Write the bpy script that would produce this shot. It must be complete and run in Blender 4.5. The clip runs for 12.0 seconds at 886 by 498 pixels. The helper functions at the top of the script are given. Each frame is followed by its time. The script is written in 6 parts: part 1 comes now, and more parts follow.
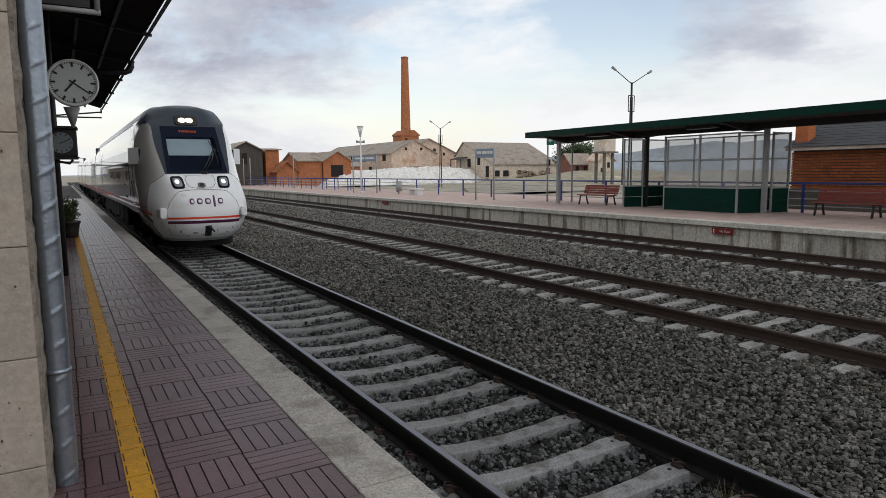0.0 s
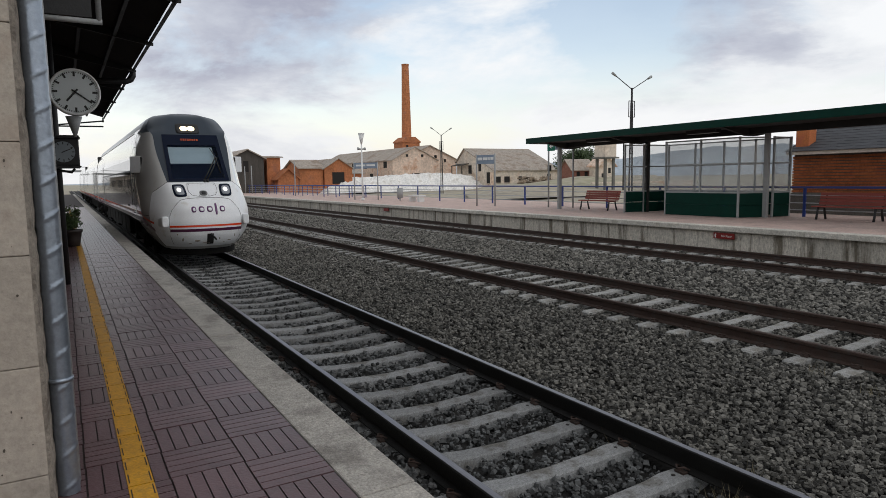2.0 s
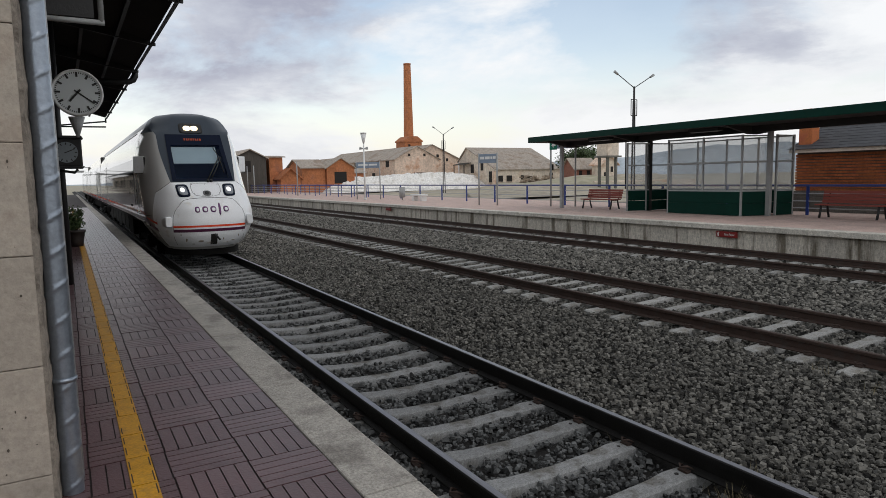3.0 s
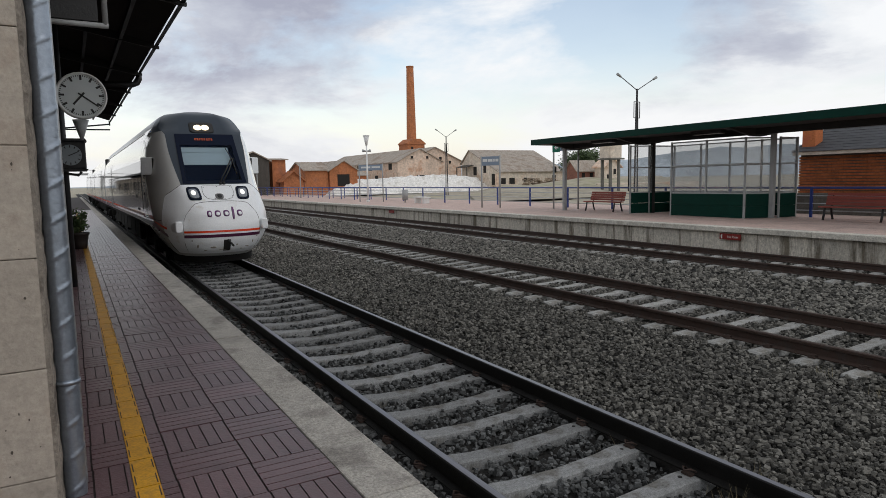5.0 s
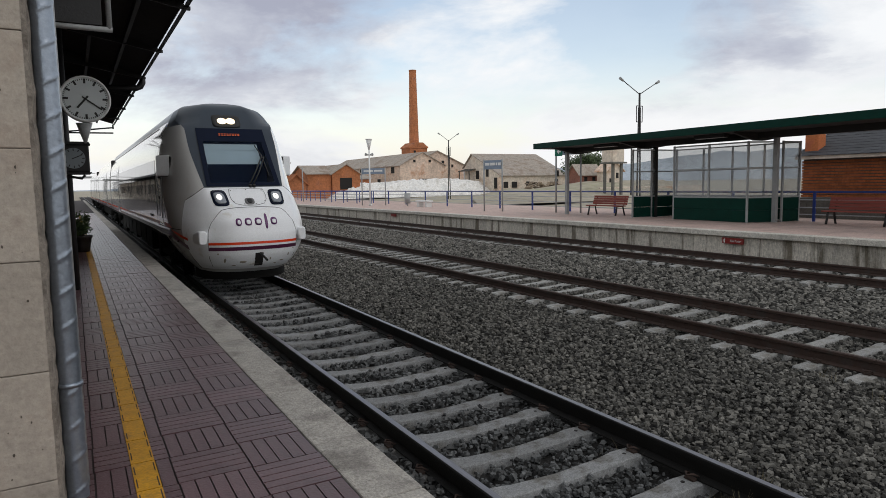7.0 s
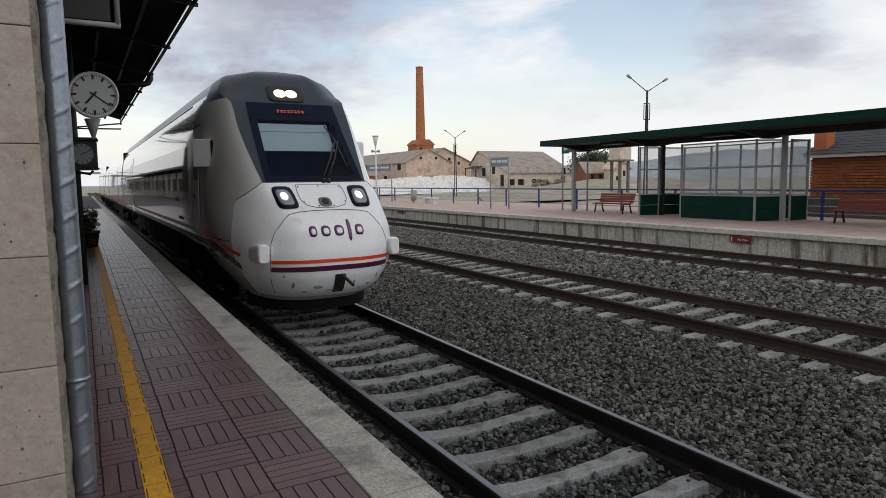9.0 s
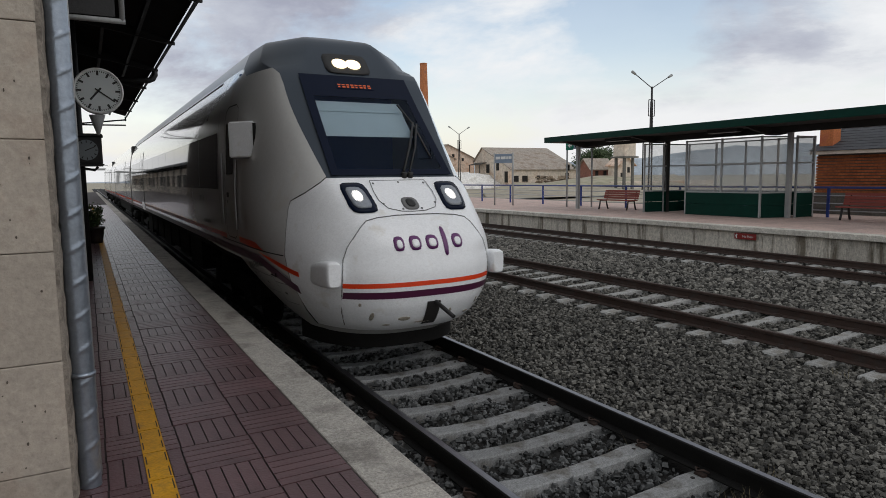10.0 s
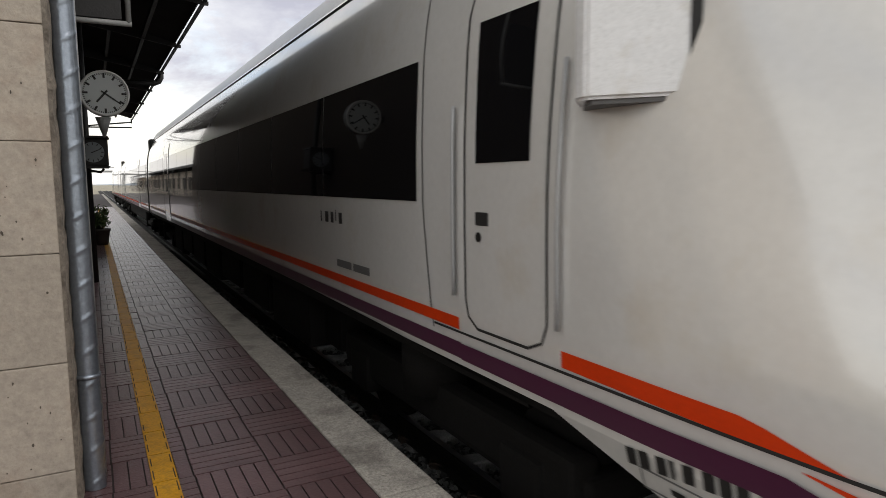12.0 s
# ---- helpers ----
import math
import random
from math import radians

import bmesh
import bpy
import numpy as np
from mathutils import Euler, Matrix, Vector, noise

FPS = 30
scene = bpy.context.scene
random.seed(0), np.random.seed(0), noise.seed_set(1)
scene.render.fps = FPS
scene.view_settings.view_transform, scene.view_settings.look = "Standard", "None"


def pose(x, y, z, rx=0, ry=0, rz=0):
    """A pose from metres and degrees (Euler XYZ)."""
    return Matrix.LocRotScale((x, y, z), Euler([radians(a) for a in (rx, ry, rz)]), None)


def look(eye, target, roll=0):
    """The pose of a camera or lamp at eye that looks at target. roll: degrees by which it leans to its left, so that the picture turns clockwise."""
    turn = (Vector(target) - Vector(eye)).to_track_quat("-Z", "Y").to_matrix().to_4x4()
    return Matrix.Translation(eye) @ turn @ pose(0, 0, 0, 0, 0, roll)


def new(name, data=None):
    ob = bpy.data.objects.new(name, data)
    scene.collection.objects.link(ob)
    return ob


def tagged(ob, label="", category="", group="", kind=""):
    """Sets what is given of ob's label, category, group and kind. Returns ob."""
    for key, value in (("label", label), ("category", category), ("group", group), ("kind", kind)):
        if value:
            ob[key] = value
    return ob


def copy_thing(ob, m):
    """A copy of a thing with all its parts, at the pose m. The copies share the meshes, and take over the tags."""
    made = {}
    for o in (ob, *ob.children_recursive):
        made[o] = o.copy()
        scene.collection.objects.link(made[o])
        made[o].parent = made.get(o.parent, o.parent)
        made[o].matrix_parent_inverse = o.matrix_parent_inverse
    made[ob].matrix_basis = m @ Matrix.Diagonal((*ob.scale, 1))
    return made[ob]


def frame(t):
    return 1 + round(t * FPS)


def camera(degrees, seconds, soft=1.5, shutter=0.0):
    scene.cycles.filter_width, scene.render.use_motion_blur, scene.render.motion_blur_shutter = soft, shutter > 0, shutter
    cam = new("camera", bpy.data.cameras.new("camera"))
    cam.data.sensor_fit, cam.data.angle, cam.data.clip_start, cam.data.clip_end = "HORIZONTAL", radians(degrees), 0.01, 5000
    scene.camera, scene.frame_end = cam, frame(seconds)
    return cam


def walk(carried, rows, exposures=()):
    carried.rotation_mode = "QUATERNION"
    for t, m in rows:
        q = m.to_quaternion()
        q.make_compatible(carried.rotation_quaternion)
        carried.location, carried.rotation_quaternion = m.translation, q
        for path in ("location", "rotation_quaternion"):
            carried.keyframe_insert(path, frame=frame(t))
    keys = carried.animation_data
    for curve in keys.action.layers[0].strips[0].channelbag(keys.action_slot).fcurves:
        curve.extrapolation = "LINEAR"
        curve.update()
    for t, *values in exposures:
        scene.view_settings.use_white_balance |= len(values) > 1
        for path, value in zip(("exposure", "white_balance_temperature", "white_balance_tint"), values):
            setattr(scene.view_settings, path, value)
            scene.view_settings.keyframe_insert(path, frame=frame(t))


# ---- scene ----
cam = camera(69.0, 12.0, soft=0.62, shutter=0.2)
PATH = [
    (0, look((-2.401, 0.000, 2.159), (2.627, 8.562, 0.973), -0.53)),
    (0.5, look((-2.401, 0.000, 2.159), (2.615, 8.581, 1.062), -0.62)),
    (1, look((-2.401, 0.000, 2.159), (2.622, 8.579, 1.077), -0.72)),
    (1.5, look((-2.401, 0.000, 2.159), (2.620, 8.582, 1.088), -0.85)),
    (2, look((-2.401, 0.000, 2.159), (2.613, 8.583, 1.072), -0.90)),
    (2.5, look((-2.401, 0.000, 2.159), (2.608, 8.587, 1.072), -0.91)),
    (3, look((-2.401, 0.000, 2.159), (2.580, 8.601, 1.061), -1.08)),
    (5, look((-2.401, 0.000, 2.159), (2.545, 8.626, 1.099), -1.11)),
    (5.5, look((-2.401, 0.000, 2.159), (2.564, 8.617, 1.115), -1.06)),
    (6, look((-2.401, 0.000, 2.159), (2.570, 8.616, 1.136), -1.04)),
    (6.5, look((-2.401, 0.000, 2.159), (2.562, 8.623, 1.153), -1.07)),
    (7, look((-2.401, 0.000, 2.159), (2.518, 8.648, 1.156), -1.02)),
    (9, look((-2.402, 0.002, 2.158), (2.434, 8.693, 1.112), -0.79)),
    (9.5, look((-2.403, 0.006, 2.157), (2.399, 8.712, 1.086), -0.75)),
    (10, look((-2.402, 0.010, 2.156), (2.378, 8.724, 1.058), -0.74)),
    (10.5, look((-2.403, 0.011, 2.155), (2.350, 8.740, 1.055), -0.61)),
    (11, look((-2.400, 0.023, 2.157), (2.357, 8.752, 1.076), -0.46)),
    (11.5, look((-2.401, 0.026, 2.153), (2.357, 8.754, 1.073), -0.62)),
    (12, look((-2.402, 0.017, 2.155), (2.321, 8.767, 1.097), -0.66)),
]
walk(cam, PATH, [(0, -0.09, 6450, 10), (7, -0.09, 6450, 10), (9.5, -0.14, 6450, 10), (10.5, -0.22, 6450, 9.5), (11, -0.18, 6420, 8.8), (11.5, -0.04, 6400, 8.8), (12, 0.36, 6850, 10.4)])

# ---- world and sun ----
SUN_EL, SUN_AZ = radians(50), radians(160)
world = bpy.data.worlds.new("sky")
scene.world = world
world.use_nodes = True
wn, wl = world.node_tree.nodes, world.node_tree.links
wn.clear()


def wnode(kind, **kw):
    n = wn.new(kind)
    for k, v in kw.items():
        n.inputs[k].default_value = v
    return n


w_out, w_bg = wn.new("ShaderNodeOutputWorld"), wn.new("ShaderNodeBackground")
w_sky = wn.new("ShaderNodeTexSky")
w_sky.sky_type, w_sky.sun_disc = "NISHITA", False
w_sky.sun_elevation, w_sky.sun_rotation = SUN_EL, SUN_AZ
w_sky.air_density, w_sky.dust_density = 1.0, 1.5
w_co = wn.new("ShaderNodeTexCoord")
w_sep = wn.new("ShaderNodeSeparateXYZ")
wl.new(w_co.outputs["Generated"], w_sep.inputs[0])


def wmath(op, a, b=None, clamp=False):
    n = wn.new("ShaderNodeMath")
    n.operation, n.use_clamp = op, clamp
    for i, v in enumerate((a, b)):
        if v is None:
            continue
        if isinstance(v, (int, float)):
            n.inputs[i].default_value = v
        else:
            wl.new(v, n.inputs[i])
    return n.outputs[0]


# flat-bottomed clouds low over the horizon: the direction, drawn out sideways
w_map = wn.new("ShaderNodeMapping")
w_map.inputs["Scale"].default_value = (3.0, 3.0, 8.0)
wl.new(w_co.outputs["Generated"], w_map.inputs[0])


def wnoise(scale, detail, rough, distortion, offset=0.0):
    n = wn.new("ShaderNodeTexNoise")
    n.noise_dimensions = "4D"
    n.inputs["W"].default_value = offset
    n.inputs["Scale"].default_value, n.inputs["Detail"].default_value = scale, detail
    n.inputs["Roughness"].default_value, n.inputs["Distortion"].default_value = rough, distortion
    wl.new(w_map.outputs[0], n.inputs["Vector"])
    return n.outputs["Fac"]


def wramp(fac, stops):
    n = wn.new("ShaderNodeValToRGB")
    while len(n.color_ramp.elements) < len(stops):
        n.color_ramp.elements.new(0.5)
    for e, (p, c) in zip(n.color_ramp.elements, stops):
        e.position, e.color = p, (*c, 1)
    wl.new(fac, n.inputs[0])
    return n.outputs["Color"]


def wmix(fac, a, b):
    n = wn.new("ShaderNodeMix")
    n.data_type = "RGBA"
    wl.new(fac, n.inputs["Factor"])
    for sock, v in ((n.inputs["A"], a), (n.inputs["B"], b)):
        if isinstance(v, tuple):
            sock.default_value = (*v, 1)
        else:
            wl.new(v, sock)
    return n.outputs["Result"]


SKY_STRENGTH = 0.103
w_blue = wn.new("ShaderNodeMix")
w_blue.data_type, w_blue.blend_type = "RGBA", "MULTIPLY"
w_blue.inputs["Factor"].default_value = 1.0
wl.new(w_sky.outputs["Color"], w_blue.inputs["A"])
w_blue.inputs["B"].default_value = (2.6, 2.2, 1.85, 1)


def wspot(direction, tight):
    """1 towards a direction, falling off away from it."""
    n = wn.new("ShaderNodeVectorMath")
    n.operation = "DOT_PRODUCT"
    wl.new(w_co.outputs["Generated"], n.inputs[0])
    n.inputs[1].default_value = direction
    return wmath("POWER", wmath("MAXIMUM", n.outputs["Value"], 0.0), tight)


w_high = wmath("MINIMUM", wmath("MULTIPLY", wmath("SUBTRACT", w_sep.outputs["Z"], 0.20), 1.1, True), 0.06)
w_grey = wmath("ADD", wnoise(1.0, 9, 0.60, 0.3, 2.0), w_high)
for w_dir, w_tight, w_amount in (((0.264, 0.936, 0.231), 90, 0.26), ((0.762, 0.611, 0.215), 200, 0.15), ((0.105, 0.98, 0.167), 90, 0.16), ((0.86, 0.493, 0.13), 60, 0.02), ((0.334, 0.941, 0.06), 500, 0.07)):
    w_grey = wmath("ADD", w_grey, wmath("MULTIPLY", wspot(w_dir, w_tight), w_amount))
w_shade = wramp(w_grey, [(0.52, (9.7, 9.85, 10.0)), (0.61, (8.5, 8.75, 9.1)), (0.70, (6.0, 6.3, 7.1)), (0.81, (4.3, 4.5, 5.5))])
w_clear = wmath("ADD", wnoise(0.9, 9, 0.58, 0.3, 5.3), wmath("MULTIPLY", wspot((0.515, 0.845, 0.147), 45), 0.23))
w_clear = wmath("ADD", w_clear, wmath("MULTIPLY", wspot((0.686, 0.694, 0.216), 300), 0.14))
w_cover = wramp(w_clear, [(0.54, (1, 1, 1)), (0.66, (0.08, 0.08, 0.08))])
# the deck thickens and darkens towards the zenith
w_thick = wn.new("ShaderNodeMapRange")
w_thick.inputs["From Min"].default_value, w_thick.inputs["From Max"].default_value = 0.24, 0.62
w_thick.inputs["To Min"].default_value, w_thick.inputs["To Max"].default_value = 1.0, 0.62
wl.new(w_sep.outputs["Z"], w_thick.inputs["Value"])
w_scale = wn.new("ShaderNodeVectorMath")
w_scale.operation = "SCALE"
wl.new(w_shade, w_scale.inputs[0]), wl.new(w_thick.outputs[0], w_scale.inputs["Scale"])
w_shade = w_scale.outputs[0]
w_deck = wmix(w_cover, w_blue.outputs["Result"], w_shade)
w_low = wmath("SUBTRACT", 1.0, wmath("MULTIPLY", w_sep.outputs["Z"], 5.6), True)
w_low = wmath("MULTIPLY", w_low, 0.7)
w_all = wmix(w_low, w_deck, (9.7, 9.6, 9.45))
wl.new(w_all, w_bg.inputs["Color"])
w_bg.inputs["Strength"].default_value = SKY_STRENGTH
wl.new(w_bg.outputs[0], w_out.inputs[0])

sun = new("sun", bpy.data.lights.new("sun", "SUN"))
sun.data.energy, sun.data.angle, sun.data.color = 0.5, radians(40), (1.0, 0.98, 0.95)
sun.matrix_world = look((math.sin(SUN_AZ) * math.cos(SUN_EL) * 50, math.cos(SUN_AZ) * math.cos(SUN_EL) * 50, math.sin(SUN_EL) * 50), (0, 0, 0))


# ---- materials ----
def mat(name, col, rough=0.6, metal=0.0, var=0.15, scale=3.0, fine=60.0, bump=0.15, col2=None, blotch=0.0, rnd=0.0, island=0.0,
        stretch=(1, 1, 1), spec=0.5, coat=0.0, speck=0.0, grit=40.0):
    """A painted, stony or metal surface: two scales of variation, a second colour in blotches, fine relief."""
    m = bpy.data.materials.new(name)
    m.use_nodes = True
    n, l = m.node_tree.nodes, m.node_tree.links
    b = n["Principled BSDF"]
    b.inputs["Metallic"].default_value, b.inputs["Specular IOR Level"].default_value = metal, spec
    b.inputs["Coat Weight"].default_value, b.inputs["Coat Roughness"].default_value = coat, 0.05
    co, mp = n.new("ShaderNodeTexCoord"), n.new("ShaderNodeMapping")
    mp.inputs["Scale"].default_value = stretch
    l.new(co.outputs["Object"], mp.inputs[0])

    def tex(s, detail):
        t = n.new("ShaderNodeTexNoise")
        t.inputs["Scale"].default_value, t.inputs["Detail"].default_value = s, detail
        t.inputs["Roughness"].default_value = 0.62
        l.new(mp.outputs[0], t.inputs["Vector"])
        return t.outputs["Fac"]

    def math_(op, a, c):
        t = n.new("ShaderNodeMath")
        t.operation = op
        for i, v in enumerate((a, c)):
            if isinstance(v, (int, float)):
                t.inputs[i].default_value = v
            else:
                l.new(v, t.inputs[i])
        return t.outputs[0]

    big, small = tex(scale, 5), tex(fine, 4)
    base = n.new("ShaderNodeMix")
    base.data_type = "RGBA"
    base.inputs["A"].default_value = (*col, 1)
    base.inputs["B"].default_value = (*(col2 or col), 1)
    ramp = n.new("ShaderNodeMapRange")
    ramp.inputs["From Min"].default_value, ramp.inputs["From Max"].default_value = 0.62 - blotch * 0.3, 0.75 - blotch * 0.3
    l.new(big, ramp.inputs["Value"])
    l.new(ramp.outputs[0], base.inputs["Factor"])
    f = math_("ADD", math_("MULTIPLY", big, var * 4.0), math_("MULTIPLY", small, var * 4.0))
    f = math_("MAXIMUM", math_("ADD", f, 1 - var * 4.0), 0.08)
    if speck:
        # pits and aggregate grains: dark and pale dots of uneven size
        for s, lo, hi, k in ((grit, 0.10, 0.30, 1.0), (grit * 2.7, 0.12, 0.34, 0.7)):
            vo = n.new("ShaderNodeTexVoronoi")
            vo.inputs["Scale"].default_value = s
            l.new(co.outputs["Object"], vo.inputs["Vector"])
            mr = n.new("ShaderNodeMapRange")
            mr.inputs["From Min"].default_value, mr.inputs["From Max"].default_value = lo, hi
            mr.inputs["To Min"].default_value, mr.inputs["To Max"].default_value = 1 - speck * k, 1.0
            l.new(vo.outputs["Distance"], mr.inputs["Value"])
            f = math_("MULTIPLY", f, mr.outputs[0])
            sp = n.new("ShaderNodeSeparateColor")
            l.new(vo.outputs["Color"], sp.inputs[0])
            f = math_("MULTIPLY", f, math_("ADD", math_("MULTIPLY", sp.outputs[0], speck * 0.7), 1 - speck * 0.35))
    if rnd:
        oi = n.new("ShaderNodeObjectInfo")
        f = math_("MULTIPLY", f, math_("ADD", math_("MULTIPLY", oi.outputs["Random"], rnd * 2), 1 - rnd))
    if island:
        ge = n.new("ShaderNodeNewGeometry")
        f = math_("MULTIPLY", f, math_("ADD", math_("MULTIPLY", ge.outputs["Random Per Island"], island * 2), 1 - island))
    hs = n.new("ShaderNodeVectorMath")
    hs.operation = "SCALE"
    l.new(base.outputs["Result"], hs.inputs[0])
    l.new(f, hs.inputs["Scale"])
    l.new(hs.outputs[0], b.inputs["Base Color"])
    l.new(math_("ADD", math_("MULTIPLY", big, 0.25 * rough), rough * 0.87), b.inputs["Roughness"])
    if bump:
        bu = n.new("ShaderNodeBump")
        bu.inputs["Strength"].default_value, bu.inputs["Distance"].default_value = bump, 0.02
        l.new(small, bu.inputs["Height"])
        l.new(bu.outputs[0], b.inputs["Normal"])
    return m


def glow(name, col, power, dots=0.0):
    """A surface that gives off light; with dots it is a cluster of small bright diodes."""
    m = bpy.data.materials.new(name)
    m.use_nodes = True
    b = m.node_tree.nodes["Principled BSDF"]
    if dots:
        n, l = m.node_tree.nodes, m.node_tree.links
        vo, mr, co = n.new("ShaderNodeTexVoronoi"), n.new("ShaderNodeMapRange"), n.new("ShaderNodeTexCoord")
        vo.inputs["Scale"].default_value, vo.inputs["Randomness"].default_value = dots, 0.25
        mr.inputs["From Min"].default_value, mr.inputs["From Max"].default_value = 0.25, 0.55
        mr.inputs["To Min"].default_value, mr.inputs["To Max"].default_value = power, power * 0.16
        l.new(co.outputs["Object"], vo.inputs["Vector"])
        l.new(vo.outputs["Distance"], mr.inputs["Value"])
        l.new(mr.outputs[0], b.inputs["Emission Strength"])
    b.inputs["Base Color"].default_value = (*[c * 0.2 for c in col], 1)
    b.inputs["Emission Color"].default_value, b.inputs["Emission Strength"].default_value = (*col, 1), power
    return m


def glass(name, col, rough=0.0, body=0.12, ior=1.45, sheen=(0.9, 0.9, 0.9)):
    """Thin window glass: mostly see-through, with a mirror layer and a little body of dust."""
    m = bpy.data.materials.new(name)
    m.use_nodes = True
    n, l = m.node_tree.nodes, m.node_tree.links
    out = n["Material Output"]
    n.remove(n["Principled BSDF"])
    tr, gl, di = n.new("ShaderNodeBsdfTransparent"), n.new("ShaderNodeBsdfGlossy"), n.new("ShaderNodeBsdfDiffuse")
    tr.inputs["Color"].default_value = (*col, 1)
    gl.inputs["Roughness"].default_value = rough
    gl.inputs["Color"].default_value = (*sheen, 1)
    di.inputs["Color"].default_value = (0.45, 0.47, 0.48, 1)
    fr = n.new("ShaderNodeFresnel")
    fr.inputs["IOR"].default_value = ior
    m1, m2 = n.new("ShaderNodeMixShader"), n.new("ShaderNodeMixShader")
    m1.inputs[0].default_value = body
    l.new(tr.outputs[0], m1.inputs[1]), l.new(di.outputs[0], m1.inputs[2])
    l.new(fr.outputs[0], m2.inputs[0]), l.new(m1.outputs[0], m2.inputs[1]), l.new(gl.outputs[0], m2.inputs[2])
    l.new(m2.outputs[0], out.inputs["Surface"])
    return m


M = {}
M["ballast"] = mat("ballast_stone", (0.106, 0.102, 0.091), 0.9, var=0.22, scale=0.7, fine=45, bump=0.3, island=0.85)
M["ballast_oily"] = mat("oily_ballast_stone", (0.076, 0.079, 0.079), 0.75, var=0.22, scale=0.7, fine=45, bump=0.3, island=0.85)
# bed colour near black: shade in the gaps between stones is put in
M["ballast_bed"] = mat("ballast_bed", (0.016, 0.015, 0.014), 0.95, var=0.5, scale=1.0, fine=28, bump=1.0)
# paler copy of the ballast: the brighter look of distant stones is painted in
M["ballast_far"] = mat("ballast_brightened_far", (0.145, 0.139, 0.124), 0.9, var=0.22, scale=0.7, fine=45, bump=0.3, island=0.85)
M["sleeper"] = mat("sleeper_concrete", (0.31, 0.31, 0.30), 0.85, var=0.25, scale=4, fine=70, bump=0.3, col2=(0.18, 0.17, 0.15), blotch=0.35, rnd=0.15, speck=0.35, grit=45)
M["sleeper_oily"] = mat("grimy_sleeper_concrete", (0.24, 0.245, 0.245), 0.85, var=0.25, scale=4, fine=70, bump=0.3, col2=(0.11, 0.105, 0.095), blotch=0.4, rnd=0.15, speck=0.35, grit=45)
M["rust"] = mat("rusty_rail", (0.048, 0.027, 0.02), 0.75, var=0.3, scale=6, fine=90, bump=0.2, col2=(0.04, 0.03, 0.026), blotch=0.4)
M["rail_dark"] = mat("oily_rail", (0.007, 0.0065, 0.006), 0.6, var=0.3, scale=6, fine=90, bump=0.2, spec=0.3)
M["rail_top"] = mat("polished_rail", (0.16, 0.16, 0.18), 0.32, metal=0.9, var=0.2, scale=5, fine=120, bump=0.03, stretch=(1, 0.05, 1))
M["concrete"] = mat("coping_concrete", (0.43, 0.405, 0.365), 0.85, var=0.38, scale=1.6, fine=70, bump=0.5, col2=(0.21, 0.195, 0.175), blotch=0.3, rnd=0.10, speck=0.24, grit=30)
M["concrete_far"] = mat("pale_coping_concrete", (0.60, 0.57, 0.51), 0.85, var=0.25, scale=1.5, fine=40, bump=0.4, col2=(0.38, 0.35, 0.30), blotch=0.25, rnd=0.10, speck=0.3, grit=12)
M["wall_concrete"] = mat("stained_concrete", (0.60, 0.56, 0.49), 0.9, var=0.32, scale=1.5, fine=30, bump=0.3, col2=(0.15, 0.13, 0.10), blotch=0.38, stretch=(1, 1.7, 0.2), rnd=0.12, speck=0.25, grit=14)
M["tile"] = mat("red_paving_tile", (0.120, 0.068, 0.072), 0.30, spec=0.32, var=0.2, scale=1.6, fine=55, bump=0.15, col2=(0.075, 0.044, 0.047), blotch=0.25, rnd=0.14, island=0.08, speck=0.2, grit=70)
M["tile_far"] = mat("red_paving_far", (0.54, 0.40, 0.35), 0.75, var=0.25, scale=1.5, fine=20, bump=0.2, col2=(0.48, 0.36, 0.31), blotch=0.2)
M["joint"] = mat("paving_joint", (0.034, 0.025, 0.025), 0.8, var=0.3)
M["yellow"] = mat("worn_yellow_paint", (0.52, 0.255, 0.004), 0.5, var=0.28, scale=6, fine=60, bump=0.1, col2=(0.30, 0.16, 0.03), blotch=0.2, speck=0.15, grit=60)
M["stone"] = mat("limestone", (0.39, 0.345, 0.29), 0.85, var=0.14, scale=3.5, fine=26, bump=0.3, col2=(0.33, 0.28, 0.23), blotch=0.35, rnd=0.08, speck=0.09, grit=30)
M["pit"] = mat("dark_pit", (0.09, 0.075, 0.06), 0.95, var=0.2)
M["mortar"] = mat("mortar", (0.11, 0.09, 0.075), 0.95, var=0.2)
M["cement"] = mat("rough_cement", (0.27, 0.235, 0.195), 0.95, var=0.3, scale=7, fine=40, bump=0.6, col2=(0.13, 0.11, 0.09), blotch=0.35)
M["zinc"] = mat("galvanised_steel", (0.29, 0.33, 0.385), 0.33, metal=0.8, var=0.12, scale=9, fine=40, bump=0.12, col2=(0.24, 0.27, 0.31), blotch=0.3)
M["steel_dark"] = mat("dark_painted_steel", (0.012, 0.012, 0.013), 0.55, var=0.2)
M["canopy"] = mat("dark_corrugated_sheet", (0.025, 0.025, 0.025), 0.65, var=0.3, scale=2, fine=30, bump=0.1)
# track-side wall plaster, very dark: shade under the canopy is put into the colour
M["plaster"] = mat("shaded_plaster", (0.06, 0.045, 0.035), 0.9, var=0.15)
M["white"] = mat("train_white_paint", (0.80, 0.80, 0.78), 0.16, metal=0.16, var=0.035, scale=1.4, fine=24, bump=0.0, col2=(0.74, 0.715, 0.66), blotch=0.2, coat=0.8)
M["white_front"] = mat("train_front_white", (0.86, 0.875, 0.89), 0.3, var=0.03, scale=3.5, fine=150, bump=0.0, col2=(0.72, 0.71, 0.68), blotch=0.12, coat=0.2, speck=0.10, grit=55)
M["grey"] = mat("train_grey_paint", (0.040, 0.052, 0.068), 0.35, var=0.06, scale=2, bump=0.0, spec=0.22)
